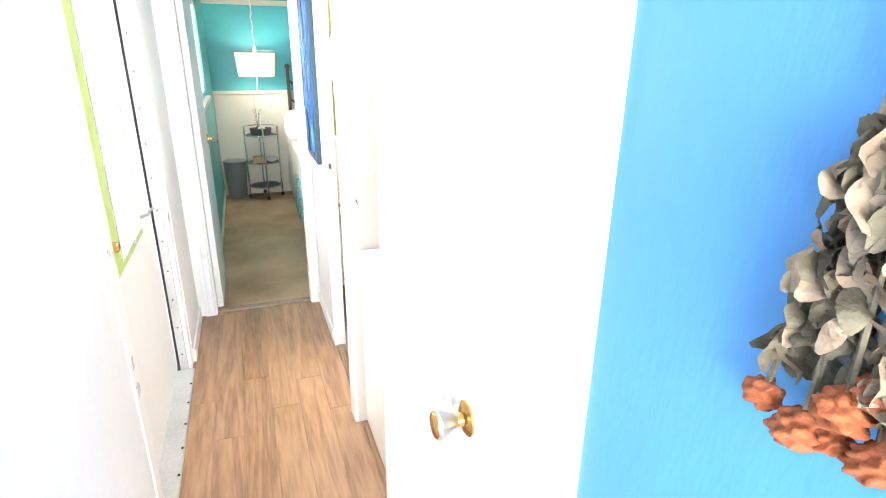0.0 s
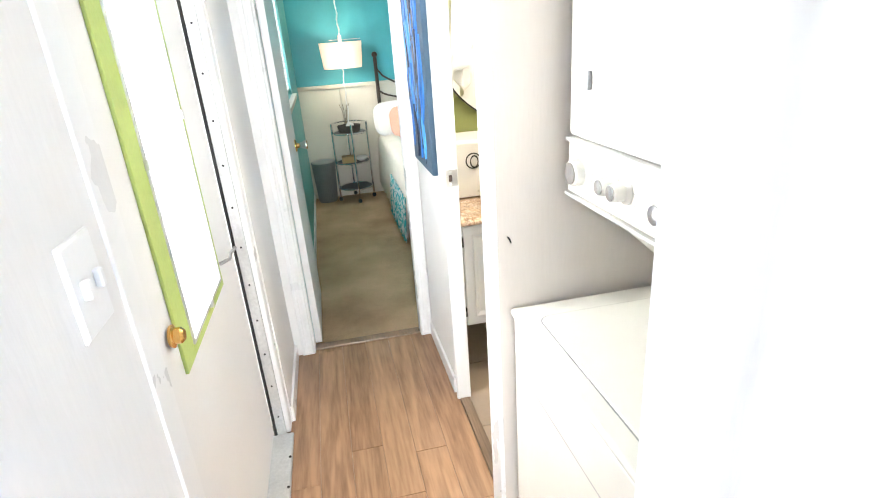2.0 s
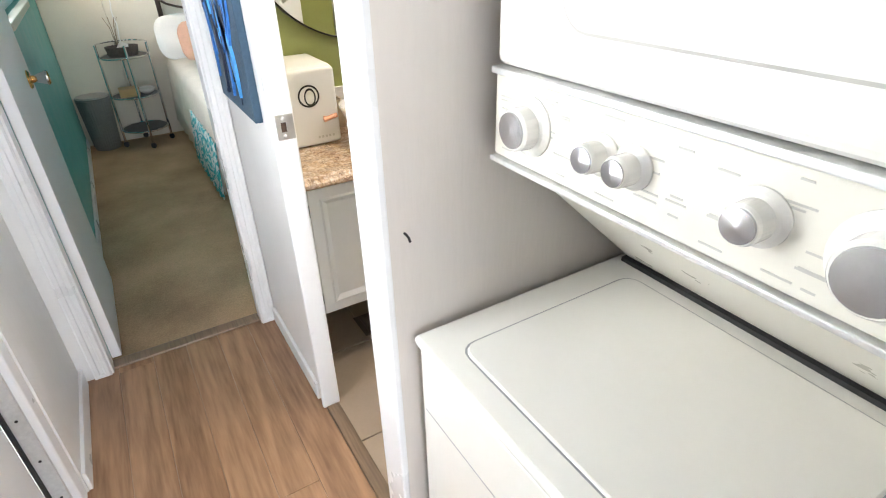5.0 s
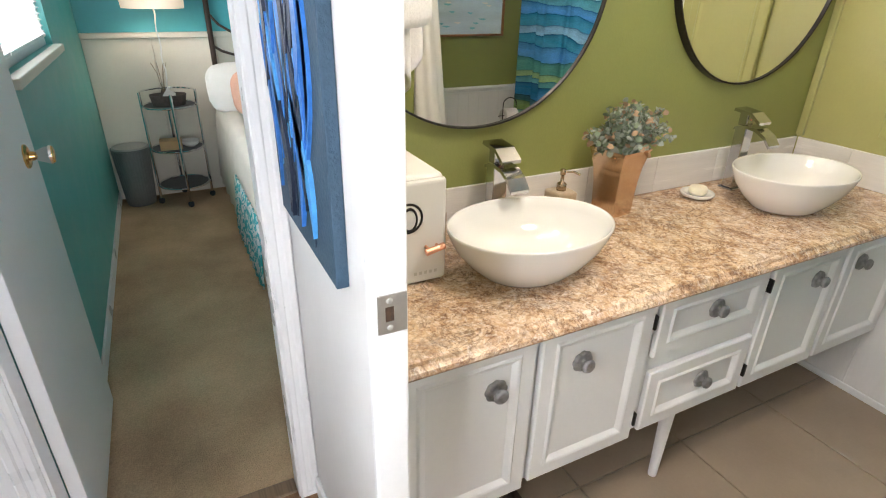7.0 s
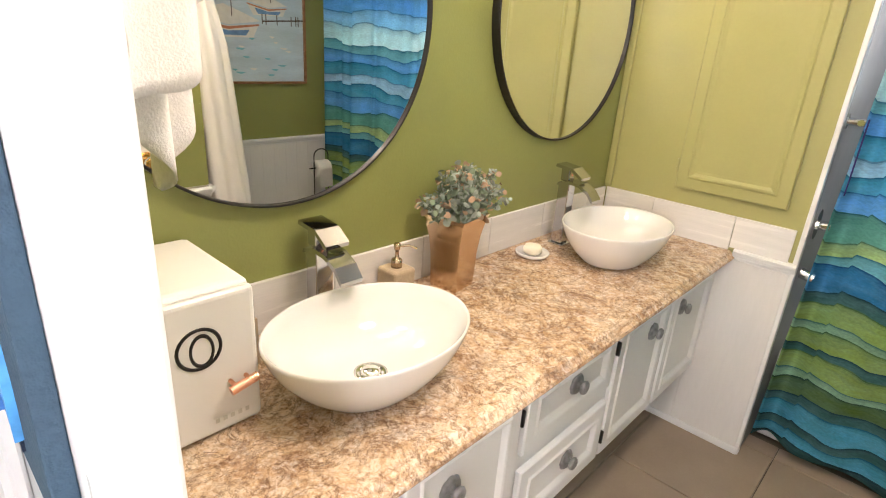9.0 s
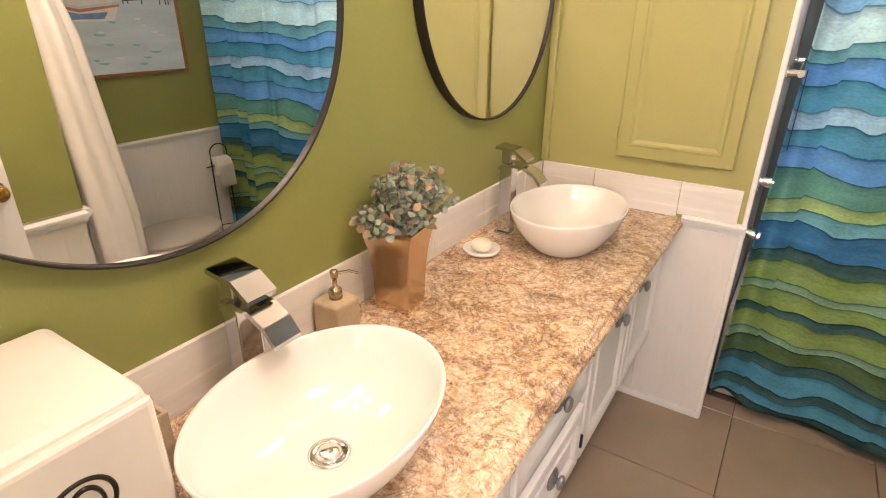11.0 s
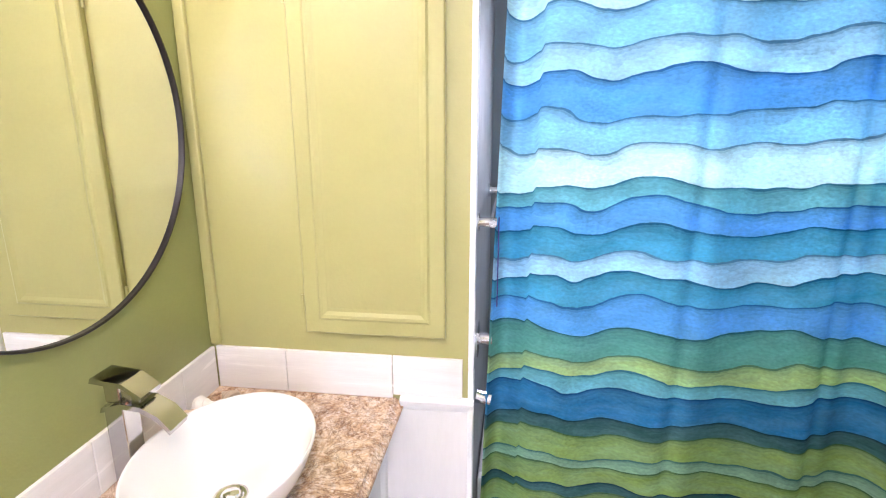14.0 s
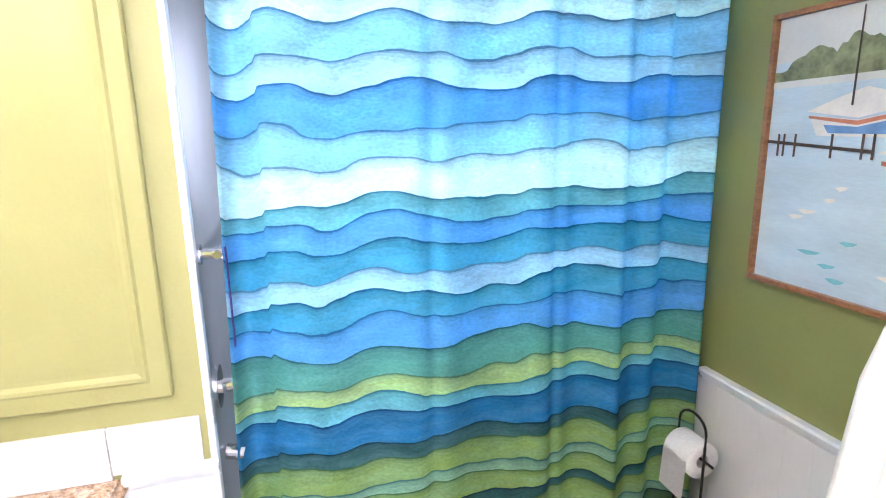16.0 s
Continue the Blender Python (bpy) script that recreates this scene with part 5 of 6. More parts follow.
# ---- towels ----
def cloth_sheet(nu, nv, f):
    """A closed soft cloth: f(s, t, side) gives a place for s and t from 0 to 1."""
    bm = bmesh.new()
    sides = []
    for side in (0, 1):
        sides.append([[bm.verts.new(f(i / nu, j / nv, side)) for i in range(nu + 1)] for j in range(nv + 1)])
    for side, g in enumerate(sides):
        for j in range(nv):
            for i in range(nu):
                q = (g[j][i], g[j][i + 1], g[j + 1][i + 1], g[j + 1][i])
                bm.faces.new(q if side == 0 else q[::-1])
    a, b = sides
    for j in range(nv):
        bm.faces.new((a[j][0], a[j + 1][0], b[j + 1][0], b[j][0]))
        bm.faces.new((a[j][nu], b[j][nu], b[j + 1][nu], a[j + 1][nu]))
    for i in range(nu):
        bm.faces.new((a[0][i], b[0][i], b[0][i + 1], a[0][i + 1]))
        bm.faces.new((a[nv][i], a[nv][i + 1], b[nv][i + 1], b[nv][i]))
    bmesh.ops.recalc_face_normals(bm, faces=bm.faces[:])
    return bm


def hand_towel(s, t, side):
    low = 1.275 + 0.30 * abs(s - 0.66) ** 1.3
    z = 1.80 + (low - 1.80) * t
    w = 0.40 + 0.60 * min(1, t * 1.7)
    u = (s - 0.5) * w
    fold = 0.020 * math.sin(s * 14 + 0.8 * t) * (0.4 + 0.6 * t)
    x = 0.428 + 0.105 * u + 0.5 * fold
    y = 3.12 + 0.13 * u - fold + (0.010 if side else 0.0)
    return (max(x, 0.350), y, z)


def towel_fold(s, t, side):
    low = 1.340 + 0.13 * s + 0.012 * math.sin(s * 9)
    z = 1.80 + (low - 1.80) * t
    w = 0.42 + 0.58 * min(1, t * 1.5)
    u = (s - 0.5) * w
    fold = 0.016 * math.sin(s * 11 + 1.5 + 0.6 * t) * (0.4 + 0.6 * t)
    x = 0.440 + 0.150 * u + 0.5 * fold
    y = 3.070 + 0.12 * u - fold + (0.010 if side else 0.0)
    return (max(x, 0.350), y, z)


tw = thing("hand_towel", 0.42, 3.10, 1.28, "white terry hand towel hanging folded from a wall hook", "towel")
smooth(part("cloth", cloth_sheet(40, 30, hand_towel), TOWEL, tw))
smooth(part("fold", cloth_sheet(40, 30, towel_fold), TOWEL, tw))
hk = thing("towel_hook", 0.38, 3.16, 1.82, "small chrome wall hook for a towel", "hook")
part("peg", tube([(0.344, 3.105, 1.79), (0.40, 3.105, 1.79), (0.412, 3.105, 1.81)], 0.006), CHROME, hk)


def bath_towel():
    own = bmesh.new()
    n, rows = 48, []
    for k in range(46):
        t = k / 45
        z = 1.80 - 1.28 * t
        cx = 1.235 + 0.095 * min(1, t / 0.85)
        hx = 0.022 + 0.050 * min(1, t * 3) + 0.014 * t
        hy = 0.034 + 0.040 * min(1, t * 3)
        ring = []
        for q in range(n):
            a = q * math.tau / n
            w = 1 + 0.16 * math.sin(5 * a + 1.2 * t) + 0.07 * math.sin(9 * a - 2 * t)
            ring.append(own.verts.new((max(cx + hx * w * math.cos(a), 1.200), 2.195 + hy * w * math.sin(a), z + 0.015 * math.sin(3 * a) * t)))
        rows.append(ring)
    for r0, r1 in zip(rows, rows[1:]):
        for q in range(n):
            own.faces.new((r0[q], r0[(q + 1) % n], r1[(q + 1) % n], r1[q]))
    own.faces.new(rows[0]), own.faces.new(rows[-1][::-1])
    bmesh.ops.recalc_face_normals(own, faces=own.faces[:])
    return own


tw = thing("bath_towel", 1.25, 2.215, 0.52, "long white bath towel hanging from a wall hook", "towel")
smooth(part("cloth", bath_towel(), TOWEL, tw))
hk = thing("towel_hook", 1.20, 2.215, 1.8, "small chrome wall hook for a towel", "hook")
part("peg", tube([(1.196, 2.215, 1.79), (1.235, 2.215, 1.79), (1.250, 2.215, 1.81)], 0.006), CHROME, hk)

# ---- toilet and paper stand ----


def toilet():
    d = thing("toilet", 1.70, 1.80, 0, "bone coloured toilet with a closed light grey seat lid", "toilet")
    cx, cy = 1.77, 1.80
    own = bmesh.new()
    secs = [(0.20, 0.115, 0.0, -0.04), (0.19, 0.11, 0.03, -0.04), (0.17, 0.10, 0.12, -0.05), (0.20, 0.13, 0.24, -0.02), (0.245, 0.175, 0.35, 0.0), (0.25, 0.18, 0.385, 0.0)]
    rings = [[own.verts.new((cx + sh + a * math.cos(k * math.tau / 36), cy + b * math.sin(k * math.tau / 36), z)) for k in range(36)] for a, b, z, sh in secs]
    for r0, r1 in zip(rings, rings[1:]):
        for k in range(36):
            own.faces.new((r0[k], r0[(k + 1) % 36], r1[(k + 1) % 36], r1[k]))
    own.faces.new(rings[0][::-1]), own.faces.new(rings[-1])
    smooth(part("bowl", own, TOILETBONE, d))
    for nm, z0, z1, g in (("seat", 0.386, 0.402, 1.0), ("lid", 0.404, 0.424, 1.0)):
        own = bmesh.new()
        pr = [(0.0, z0), (0.97, z0), (1.0, z0 + 0.004), (1.0, z1 - 0.006), (0.97, z1), (0.0, z1 + 0.004)]
        rings = []
        for r, z in pr:
            ring = []
            for k in range(40):
                a = k * math.tau / 40
                px, py = 0.255 * math.cos(a), 0.185 * math.sin(a)
                px = max(px, -0.20)
                ring.append(own.verts.new((cx + r * px, cy + r * py, z)))
            rings.append(ring)
        for r0, r1 in zip(rings, rings[1:]):
            for k in range(40):
                own.faces.new((r0[k], r0[(k + 1) % 40], r1[(k + 1) % 40], r1[k]))
        smooth(part(nm, own, SEATGREY, d, "light grey plastic " + nm))
    part("tank", box(1.222, cy - 0.22, 0.38, 1.44, cy + 0.22, 0.74, 0.025, 4), TOILETBONE, d)
    part("tank_lid", box(1.218, cy - 0.235, 0.742, 1.455, cy + 0.235, 0.775, 0.012, 3), TOILETBONE, d)
    part("deck", box(1.40, cy - 0.12, 0.30, 1.66, cy + 0.12, 0.385, 0.02, 3), TOILETBONE, d)
    for s in (-0.07, 0.07):
        part("hinge", rod((1.585, cy + s - 0.02, 0.41), (1.585, cy + s + 0.02, 0.41), 0.012, 12), SEATGREY, d)
    part("flush_lever", rod((1.40, cy + 0.2205, 0.68), (1.40, cy + 0.235, 0.68), 0.008), CHROME, d)


toilet()


def paper_stand():
    X, Y = 2.285, 1.53
    d = thing("paper_stand", X, Y, 0, "black wire toilet paper stand with a loop top", "paper stand")
    loop = [(X - 0.055, Y, 0.02), (X - 0.055, Y, 0.66)]
    for k in range(9):
        a = math.pi - k * math.pi / 8
        loop.append((X + 0.055 * math.cos(a), Y, 0.70 + 0.045 * math.sin(a)))
    loop += [(X + 0.055, Y, 0.66), (X + 0.055, Y, 0.02)]
    part("loop", tube(loop, 0.004, 8), BLACKMETAL, d)
    part("base_ring", torus(0.075, 0.004, Matrix.Translation((X, Y, 0.02)), 32, 8), BLACKMETAL, d)
    part("lower_ring", torus(0.075, 0.003, Matrix.Translation((X, Y, 0.22)), 32, 8), BLACKMETAL, d)
    part("arm", tube([(X + 0.075, Y, 0.62), (X - 0.055, Y, 0.62), (X - 0.09, Y, 0.62)], 0.004, 8), BLACKMETAL, d)
    part("arm_end", rod((X + 0.07, Y, 0.62), (X + 0.082, Y, 0.62), 0.008), BLACKMETAL, d)
    for k in range(3):
        a = k * math.tau / 3
        part("foot", rod((X + 0.07 * math.cos(a), Y + 0.07 * math.sin(a), 0.0), (X + 0.07 * math.cos(a), Y + 0.07 * math.sin(a), 0.02), 0.006), BLACKMETAL, d)
    r = thing("toilet_roll", X, Y + 0.03, 0.5, "white toilet paper roll with a loose hanging end", "toilet paper")
    R = Matrix(((0, 0, 1, X - 0.05), (1, 0, 0, Y), (0, 1, 0, 0.615), (0, 0, 0, 1)))
    smooth(part("roll", lathe([(0.020, 0), (0.054, 0.0), (0.055, 0.002), (0.055, 0.098), (0.054, 0.10), (0.020, 0.10)], R, 36, caps=False), TISSUE, r))
    own = bmesh.new()
    prev = None
    for k in range(7):
        yy, zz = Y + 0.0555 + 0.004 * k * 0.3, 0.620 - 0.02 * k
        cur = [own.verts.new((X - 0.05, yy, zz)), own.verts.new((X + 0.05, yy, zz))]
        if prev:
            own.faces.new((prev[0], prev[1], cur[1], cur[0]))
        prev = cur
    bmesh.ops.solidify(own, geom=own.faces[:], thickness=0.0012)
    part("loose_end", own, TISSUE, r)


paper_stand()

# ---- boat painting ----
PX0, PX1, PZ0, PZ1 = 1.44, 2.272, 1.146, 1.832


def boat_painting():
    d = thing("boat_painting", (PX0 + PX1) / 2, YB, PZ0, "painting of moored sailboats in a thin wooden frame", "painting")
    m = facing('+y', YB)
    bm = bmesh.new()
    for b in ((PX0, YB, PZ0, PX1, YB + 0.028, PZ0 + 0.014), (PX0, YB, PZ1 - 0.014, PX1, YB + 0.028, PZ1), (PX0, YB, PZ0 + 0.014, PX0 + 0.014, YB + 0.028, PZ1 - 0.014), (PX1 - 0.014, YB, PZ0 + 0.014, PX1, YB + 0.028, PZ1 - 0.014)):
        box(*b, 0.002, bm=bm)
    part("frame", bm, FRAMEWOOD, d, "thin red-brown wooden frame")
    w, h = PX1 - PX0 - 0.03, PZ1 - PZ0 - 0.03

    def P(u, v):
        return (-(PX1 - 0.015 - u * w), PZ0 + 0.015 + v * h)   # u from the edge by the curtain

    def flat(name, pts, lift, mat):
        own = prism([P(u, v) for u, v in pts][::1], 0.0008, m @ Matrix.Translation((0, 0, lift)))
        bmesh.ops.recalc_face_normals(own, faces=own.faces[:])
        return part(name, own, mat, cv)
    cv = part("canvas", box(PX0 + 0.014, YB + 0.004, PZ0 + 0.014, PX1 - 0.014, YB + 0.014, PZ1 - 0.014), WATERP, d, "painted harbour water")
    flat("sky", [(0, 0.84), (1, 0.84), (1, 1), (0, 1)], 0.0145, SKYP)
    rnd = random.Random(8)
    tops = [(0.0, 0.765), (1.0, 0.78)] + [(1 - k / 70, 0.815 + 0.05 * noise.noise(Vector((k * 0.21, 3, 0))) + 0.018 * noise.noise(Vector((k * 0.9, 7, 0))) + 0.10 * math.exp(-((1 - k / 70 - 0.27) / 0.09) ** 2) + 0.05 * math.exp(-((1 - k / 70 - 0.12) / 0.05) ** 2)) for k in range(71)]
    flat("treeline", tops, 0.0155, TREEP)
    flat("far_bank", [(0, 0.745), (1, 0.76), (1, 0.785), (0, 0.77)], 0.0165, SKYP)
    for u0, v0, s in ((0.14, 0.61, 0.30), (0.37, 0.44, 0.48), (0.84, 0.60, 0.14)):
        flat("hull", [(u0, v0 + 0.10 * s), (u0 + 0.10 * s, v0 - 0.14 * s), (u0 + 0.9 * s, v0 - 0.16 * s), (u0 + 1.05 * s, v0 + 0.16 * s), (u0 + 0.5 * s, v0 + 0.04 * s)], 0.0167, HULLW)
        flat("cabin_side", [(u0 + 0.16 * s, v0 - 0.01 * s), (u0 + 0.22 * s, v0 - 0.11 * s), (u0 + 0.78 * s, v0 - 0.12 * s), (u0 + 0.86 * s, v0 + 0.05 * s), (u0 + 0.5 * s, v0 - 0.04 * s)], 0.0172, HULLB)
        flat("gunwale", [(u0 - 0.03 * s, v0 + 0.15 * s), (u0 + 0.5 * s, v0 + 0.06 * s), (u0 + 1.08 * s, v0 + 0.22 * s), (u0 + 0.55 * s, v0 + 0.40 * s), (u0 + 0.3 * s, v0 + 0.30 * s)], 0.0177, HULLW)
        flat("stripe", [(u0, v0 + 0.07 * s), (u0 + 0.5 * s, v0 - 0.02 * s), (u0 + 1.05 * s, v0 + 0.12 * s), (u0 + 1.06 * s, v0 + 0.16 * s), (u0 + 0.5 * s, v0 + 0.03 * s), (u0, v0 + 0.10 * s)], 0.0187, HULLR)
        flat("mast", [(u0 + 0.42 * s, v0 + 0.2 * s), (u0 + 0.42 * s + 0.006, v0 + 0.2 * s), (u0 + 0.42 * s + 0.005, min(v0 + 1.9 * s, 0.99)), (u0 + 0.42 * s + 0.001, min(v0 + 1.9 * s, 0.99))], 0.0192, IRON)
    flat("jetty", [(0.0, 0.54), (0.34, 0.51), (0.34, 0.522), (0.0, 0.552)], 0.0172, DARKWOOD)
    for u in (0.04, 0.06, 0.10, 0.22, 0.31, 0.34):
        flat("dock_post", [(u, 0.49), (u + 0.007, 0.49), (u + 0.007, 0.575), (u, 0.575)], 0.0192, DARKWOOD)
    for k in range(26):
        u, v, s = rnd.uniform(0.05, 0.92), rnd.uniform(0.05, 0.40), rnd.uniform(0.03, 0.07)
        flat("wavelet", [(u, v), (u + s * 0.5, v - 0.012), (u + s, v - 0.004), (u + s * 1.2, v + 0.006), (u + s * 0.4, v + 0.006)], 0.0150 + 0.0003 * (k % 3), WAVEP if k % 4 else HULLW)


boat_painting()


# ---- blue relief painting in the hall ----
def blue_canvas():
    y0, y1, z0, z1 = 3.04, 3.455, 0.992, 1.95
    d = thing("blue_canvas", XR, 3.25, z0, "blue abstract relief canvas with ink and pale strokes", "painting")
    cv = part("canvas", box(XR - 0.022, y0, z0, XR - 0.0005, y1, z1, 0.002), CANVASSIDE, d)
    rnd = random.Random(12)
    mats = [PBLUE, PBLUE2, PDARK, PBLUE, PDARK, PBLUE, PBLUE2, PDARK, PBLUE]
    m = facing('-x', XR - 0.022)
    for k in range(90):
        u = -rnd.uniform(y0 + 0.10, y1 - 0.02)
        v = rnd.uniform(z0 + 0.02, z1 - 0.20)
        L2, W2 = rnd.uniform(0.14, 0.36), rnd.uniform(0.008, 0.026)
        ang = rnd.uniform(-0.28, 0.28)
        pts = []
        n = 9
        for i in range(n):
            t = i / (n - 1)
            pts.append((W2 * math.sin(math.pi * t) + 0.05 * L2 * math.sin(t * 5), L2 * t))
        for i in range(n - 2, 0, -1):
            t = i / (n - 1)
            pts.append((-W2 * 0.6 * math.sin(math.pi * t) + 0.05 * L2 * math.sin(t * 5), L2 * t))
        cs, sn = math.cos(ang), math.sin(ang)
        pts = [(u + cs * a - sn * b, v + sn * a + cs * b) for a, b in pts]
        pts = [(min(max(a, -y1 + 0.004), -y0 - 0.004), min(b, z1 - 0.004)) for a, b in pts]
        own = prism(pts, 0.0015 + 0.0016 * (k % 5), m)
        bmesh.ops.recalc_face_normals(own, faces=own.faces[:])
        part("stroke", own, mats[k % 9], cv, "")


blue_canvas()

# ---- picture on the left wall, light switch ----
pf = thing("framed_print", XL, 0.77, 1.32, "pale print in a dark wooden frame on the hall wall", "picture")
bm = bmesh.new()
for b in ((0.44, 1.32, 1.108, 1.342), (0.44, 1.925, 1.108, 1.947), (0.44, 1.342, 0.462, 1.925), (1.086, 1.342, 1.108, 1.925)):
    box(XL, b[0], b[1], XL + 0.020, b[2], b[3], 0.004, bm=bm)
part("frame", bm, DARKWOOD, pf, "dark brown wooden frame")
part("print", box(XL + 0.001, 0.462, 1.342, XL + 0.008, 1.086, 1.925), PAPER, pf, "pale print with a white mat")
part("motif", box(XL + 0.0082, 0.64, 1.50, XL + 0.0095, 1.00, 1.78), PPALE, pf, "pale blue printed motif")
sw = thing("light_switch", XL, 1.66, 1.20, "white double light switch plate", "light switch")
part("plate", panel(1.615, 1.19, 1.705, 1.315, [(0, 0.003), (0.004, 0.006)], 0.0, facing('+x', XL)), TRIM, sw)
for y in (1.64, 1.68):
    part("toggle", box(XL + 0.006, y - 0.006, 1.24, XL + 0.016, y + 0.006, 1.265, 0.002), TRIM, sw)


# ---- dried roses on the blue wall ----
def dried_roses():
    X = 0.275
    d = thing("dried_roses", X, 0.40, 1.25, "hanging bunch of dried rust-red roses with curled leaves", "dried flowers")
    rnd = random.Random(21)
    stems = bmesh.new()
    lg, lp = bmesh.new(), bmesh.new()
    heads = [(0.450, 1.327, 0.9), (0.419, 1.322, 1.15), (0.396, 1.352, 1.1), (0.402, 1.326, 0.8), (0.376, 1.330, 1.0), (0.360, 1.355, 1.0), (0.350, 1.330, 0.9), (0.385, 1.370, 0.9)]
    for k, (yy, zz, size) in enumerate(heads):
        xx = X - 0.024 - 0.004 * (k % 3)
        top = Vector((X - 0.02, 0.405 + (yy - 0.405) * 0.15, 1.65))
        tube([Vector((xx, yy, zz)), Vector((xx, yy * 0.45 + 0.55 * top.y, 1.48)), top], 0.0022, 5, stems)
        own = bmesh.new()
        bmesh.ops.create_icosphere(own, subdivisions=4, radius=1.0)
        ph = rnd.uniform(0, 6)
        for v in own.verts:
            c = v.co
            a, h = math.atan2(c.y, c.x), c.z
            swirl = 0.16 * math.sin(3 * a + 7 * h + ph) + 0.10 * math.sin(5 * a - 9 * h + ph) + 0.25 * noise.noise(c * 3 + Vector((k, 0, 0)))
            f = (1 + swirl) * (0.75 + 0.35 * (0.5 - 0.5 * h))
            v.co = Vector((c.x * f * 0.0135, c.y * f * 0.0145, c.z * (1 + 0.5 * swirl) * 0.0115)) * size
        own.transform(Matrix.Translation((xx, yy, zz)) @ Euler((rnd.uniform(-0.4, 0.4), rnd.uniform(-0.4, 0.4), 0)).to_matrix().to_4x4())
        smooth(part("rose_head", own, ROSE, d, "rust-red dried rose head"))
    for k in range(230):
        t = rnd.random() ** 0.9
        zz = 1.365 + 0.15 * t
        spread = 0.054 * (1 - 0.62 * t)
        p = Vector((X - 0.012 - rnd.uniform(0, 0.026), 0.402 + rnd.uniform(-spread, spread), zz))
        own = bmesh.new()
        L3, W3 = rnd.uniform(0.018, 0.032), rnd.uniform(0.006, 0.0115)
        rows = []
        for j in range(8):
            v = j / 7
            ww = W3 * math.sin(math.pi * (0.12 + 0.80 * v))
            curl = 0.006 * math.sin(v * 4 + k) + 0.0015 * math.sin(v * 11 + 2 * k)
            rows.append([own.verts.new((u * ww, curl + 0.35 * abs(u) * ww, -L3 * v)) for u in (-1, 0, 1)])
        for r0, r1 in zip(rows, rows[1:]):
            for i in range(2):
                own.faces.new((r0[i], r0[i + 1], r1[i + 1], r1[i]))
        own.transform(Matrix.Translation(p) @ Euler((rnd.uniform(-0.5, 0.5), rnd.uniform(-0.5, 0.5), rnd.uniform(0, math.tau))).to_matrix().to_4x4())
        merge(lg if rnd.random() < 0.55 else lp, own)
    tagged(part("stems", stems, DRYLEAF, d), kind="stuff")
    smooth(part("leaves", lg, DRYLEAF, d, "curled grey-green dried leaves"))
    smooth(part("leaves", lp, DRYPALE, d, "pale crumpled dried leaves"))


dried_roses()

# ---- bedroom ----
wb = thing("wainscot_bedroom", 1.0, 6.64, 0, "cream painted wainscot boards with a cap rail", "wainscot", kind="structure")
for k in range(9):
    part("board", panel(-0.333 + k * 0.405, 0.0, -0.333 + (k + 1) * 0.405, 1.10, [(0, 0.003), (0.004, 0.010)], 0.0, facing('-y', 6.64)), CREAM, wb)
part("cap_rail", box(-0.333, 6.605, 1.10, 3.3, 6.639, 1.135, 0.006), CREAM, wb)


def bedroom_window():
    d = thing("window_bedroom", -0.40, 4.94, 1.17, "bright bedroom window with white blinds and a wooden sill", "window", kind="structure")
    bm = bmesh.new()
    for b in ((4.40, 1.17, 4.44, 1.95), (5.44, 1.17, 5.48, 1.95), (4.44, 1.17, 5.44, 1.205), (4.44, 1.915, 5.44, 1.95)):
        box(-0.44, b[0], b[1], -0.36, b[2], b[3], 0.003, bm=bm)
    part("window_frame", bm, TRIM, d)
    part("window_sill", box(-0.44, 4.36, 1.135, -0.298, 5.52, 1.169, 0.005), CREAM, d)
    g = part("pane", box(-0.425, 4.44, 1.205, -0.420, 5.44, 1.915), CLEAR, d)
    g.visible_shadow = False
    bl = thing("venetian_blind", -0.36, 4.94, 1.2, "white venetian blind, slats half open", "blind")
    part("head_rail", box(-0.375, 4.445, 1.87, -0.345, 5.435, 1.912, 0.003), BLINDWHITE, bl)
    for k in range(26):
        z = 1.235 + k * 0.0245
        own = bmesh.new()
        box(-0.0125, 4.447, -0.0006, 0.0125, 5.433, 0.0006, bm=own)
        own.transform(Matrix.Translation((-0.356, 0, z)) @ Matrix.Rotation(radians(32), 4, 'Y'))
        part("slat", own, BLINDWHITE, bl)
    part("bottom_rail", box(-0.370, 4.447, 1.208, -0.345, 5.433, 1.222, 0.003), BLINDWHITE, bl)
    for y in (4.6, 5.28):
        part("cord", rod((-0.342, y, 1.21), (-0.342, y, 1.88), 0.0015, 6), BLINDWHITE, bl)


bedroom_window()


def swag_lamp():
    x, y = 0.12, 6.32
    d = thing("swag_lamp", x, y, 1.30, "linen drum swag lamp hanging on a draped cord", "hanging lamp")
    own = lathe([(0.175, 0.0), (0.195, 0.225), (0.190, 0.225), (0.170, 0.0)], Matrix.Translation((x, y, 1.295)), 40, caps=False)
    sh = smooth(part("shade", own, SHADE, d, "linen drum shade, lit"))
    part("fitting", rod((x, y, 1.50), (x, y, 1.58), 0.018), PORCELAIN, d)
    for a in (0, 2.09, 4.19):
        part("spider", rod((x, y, 1.54), (x + 0.19 * math.cos(a), y + 0.19 * math.sin(a), 1.54), 0.002, 6), STEEL, sh)
    pts = [(x + 0.006 * math.sin(k * 1.9), y, 1.58 + k * 0.045) for k in range(16)]
    part("cord", tube(pts, 0.008, 6), BLINDWHITE, d, "cream fabric covered cord")
    tail = [(x + 0.006 * math.sin(k * 1.7), 6.50 + 0.006 * k, 1.30 - k * 0.05) for k in range(14)]
    part("loose_cord", tube([(x, y, 1.33), (x, 6.42, 1.31)] + tail, 0.005, 6), BLINDWHITE, d, "cream cord running down the wall")


swag_lamp()


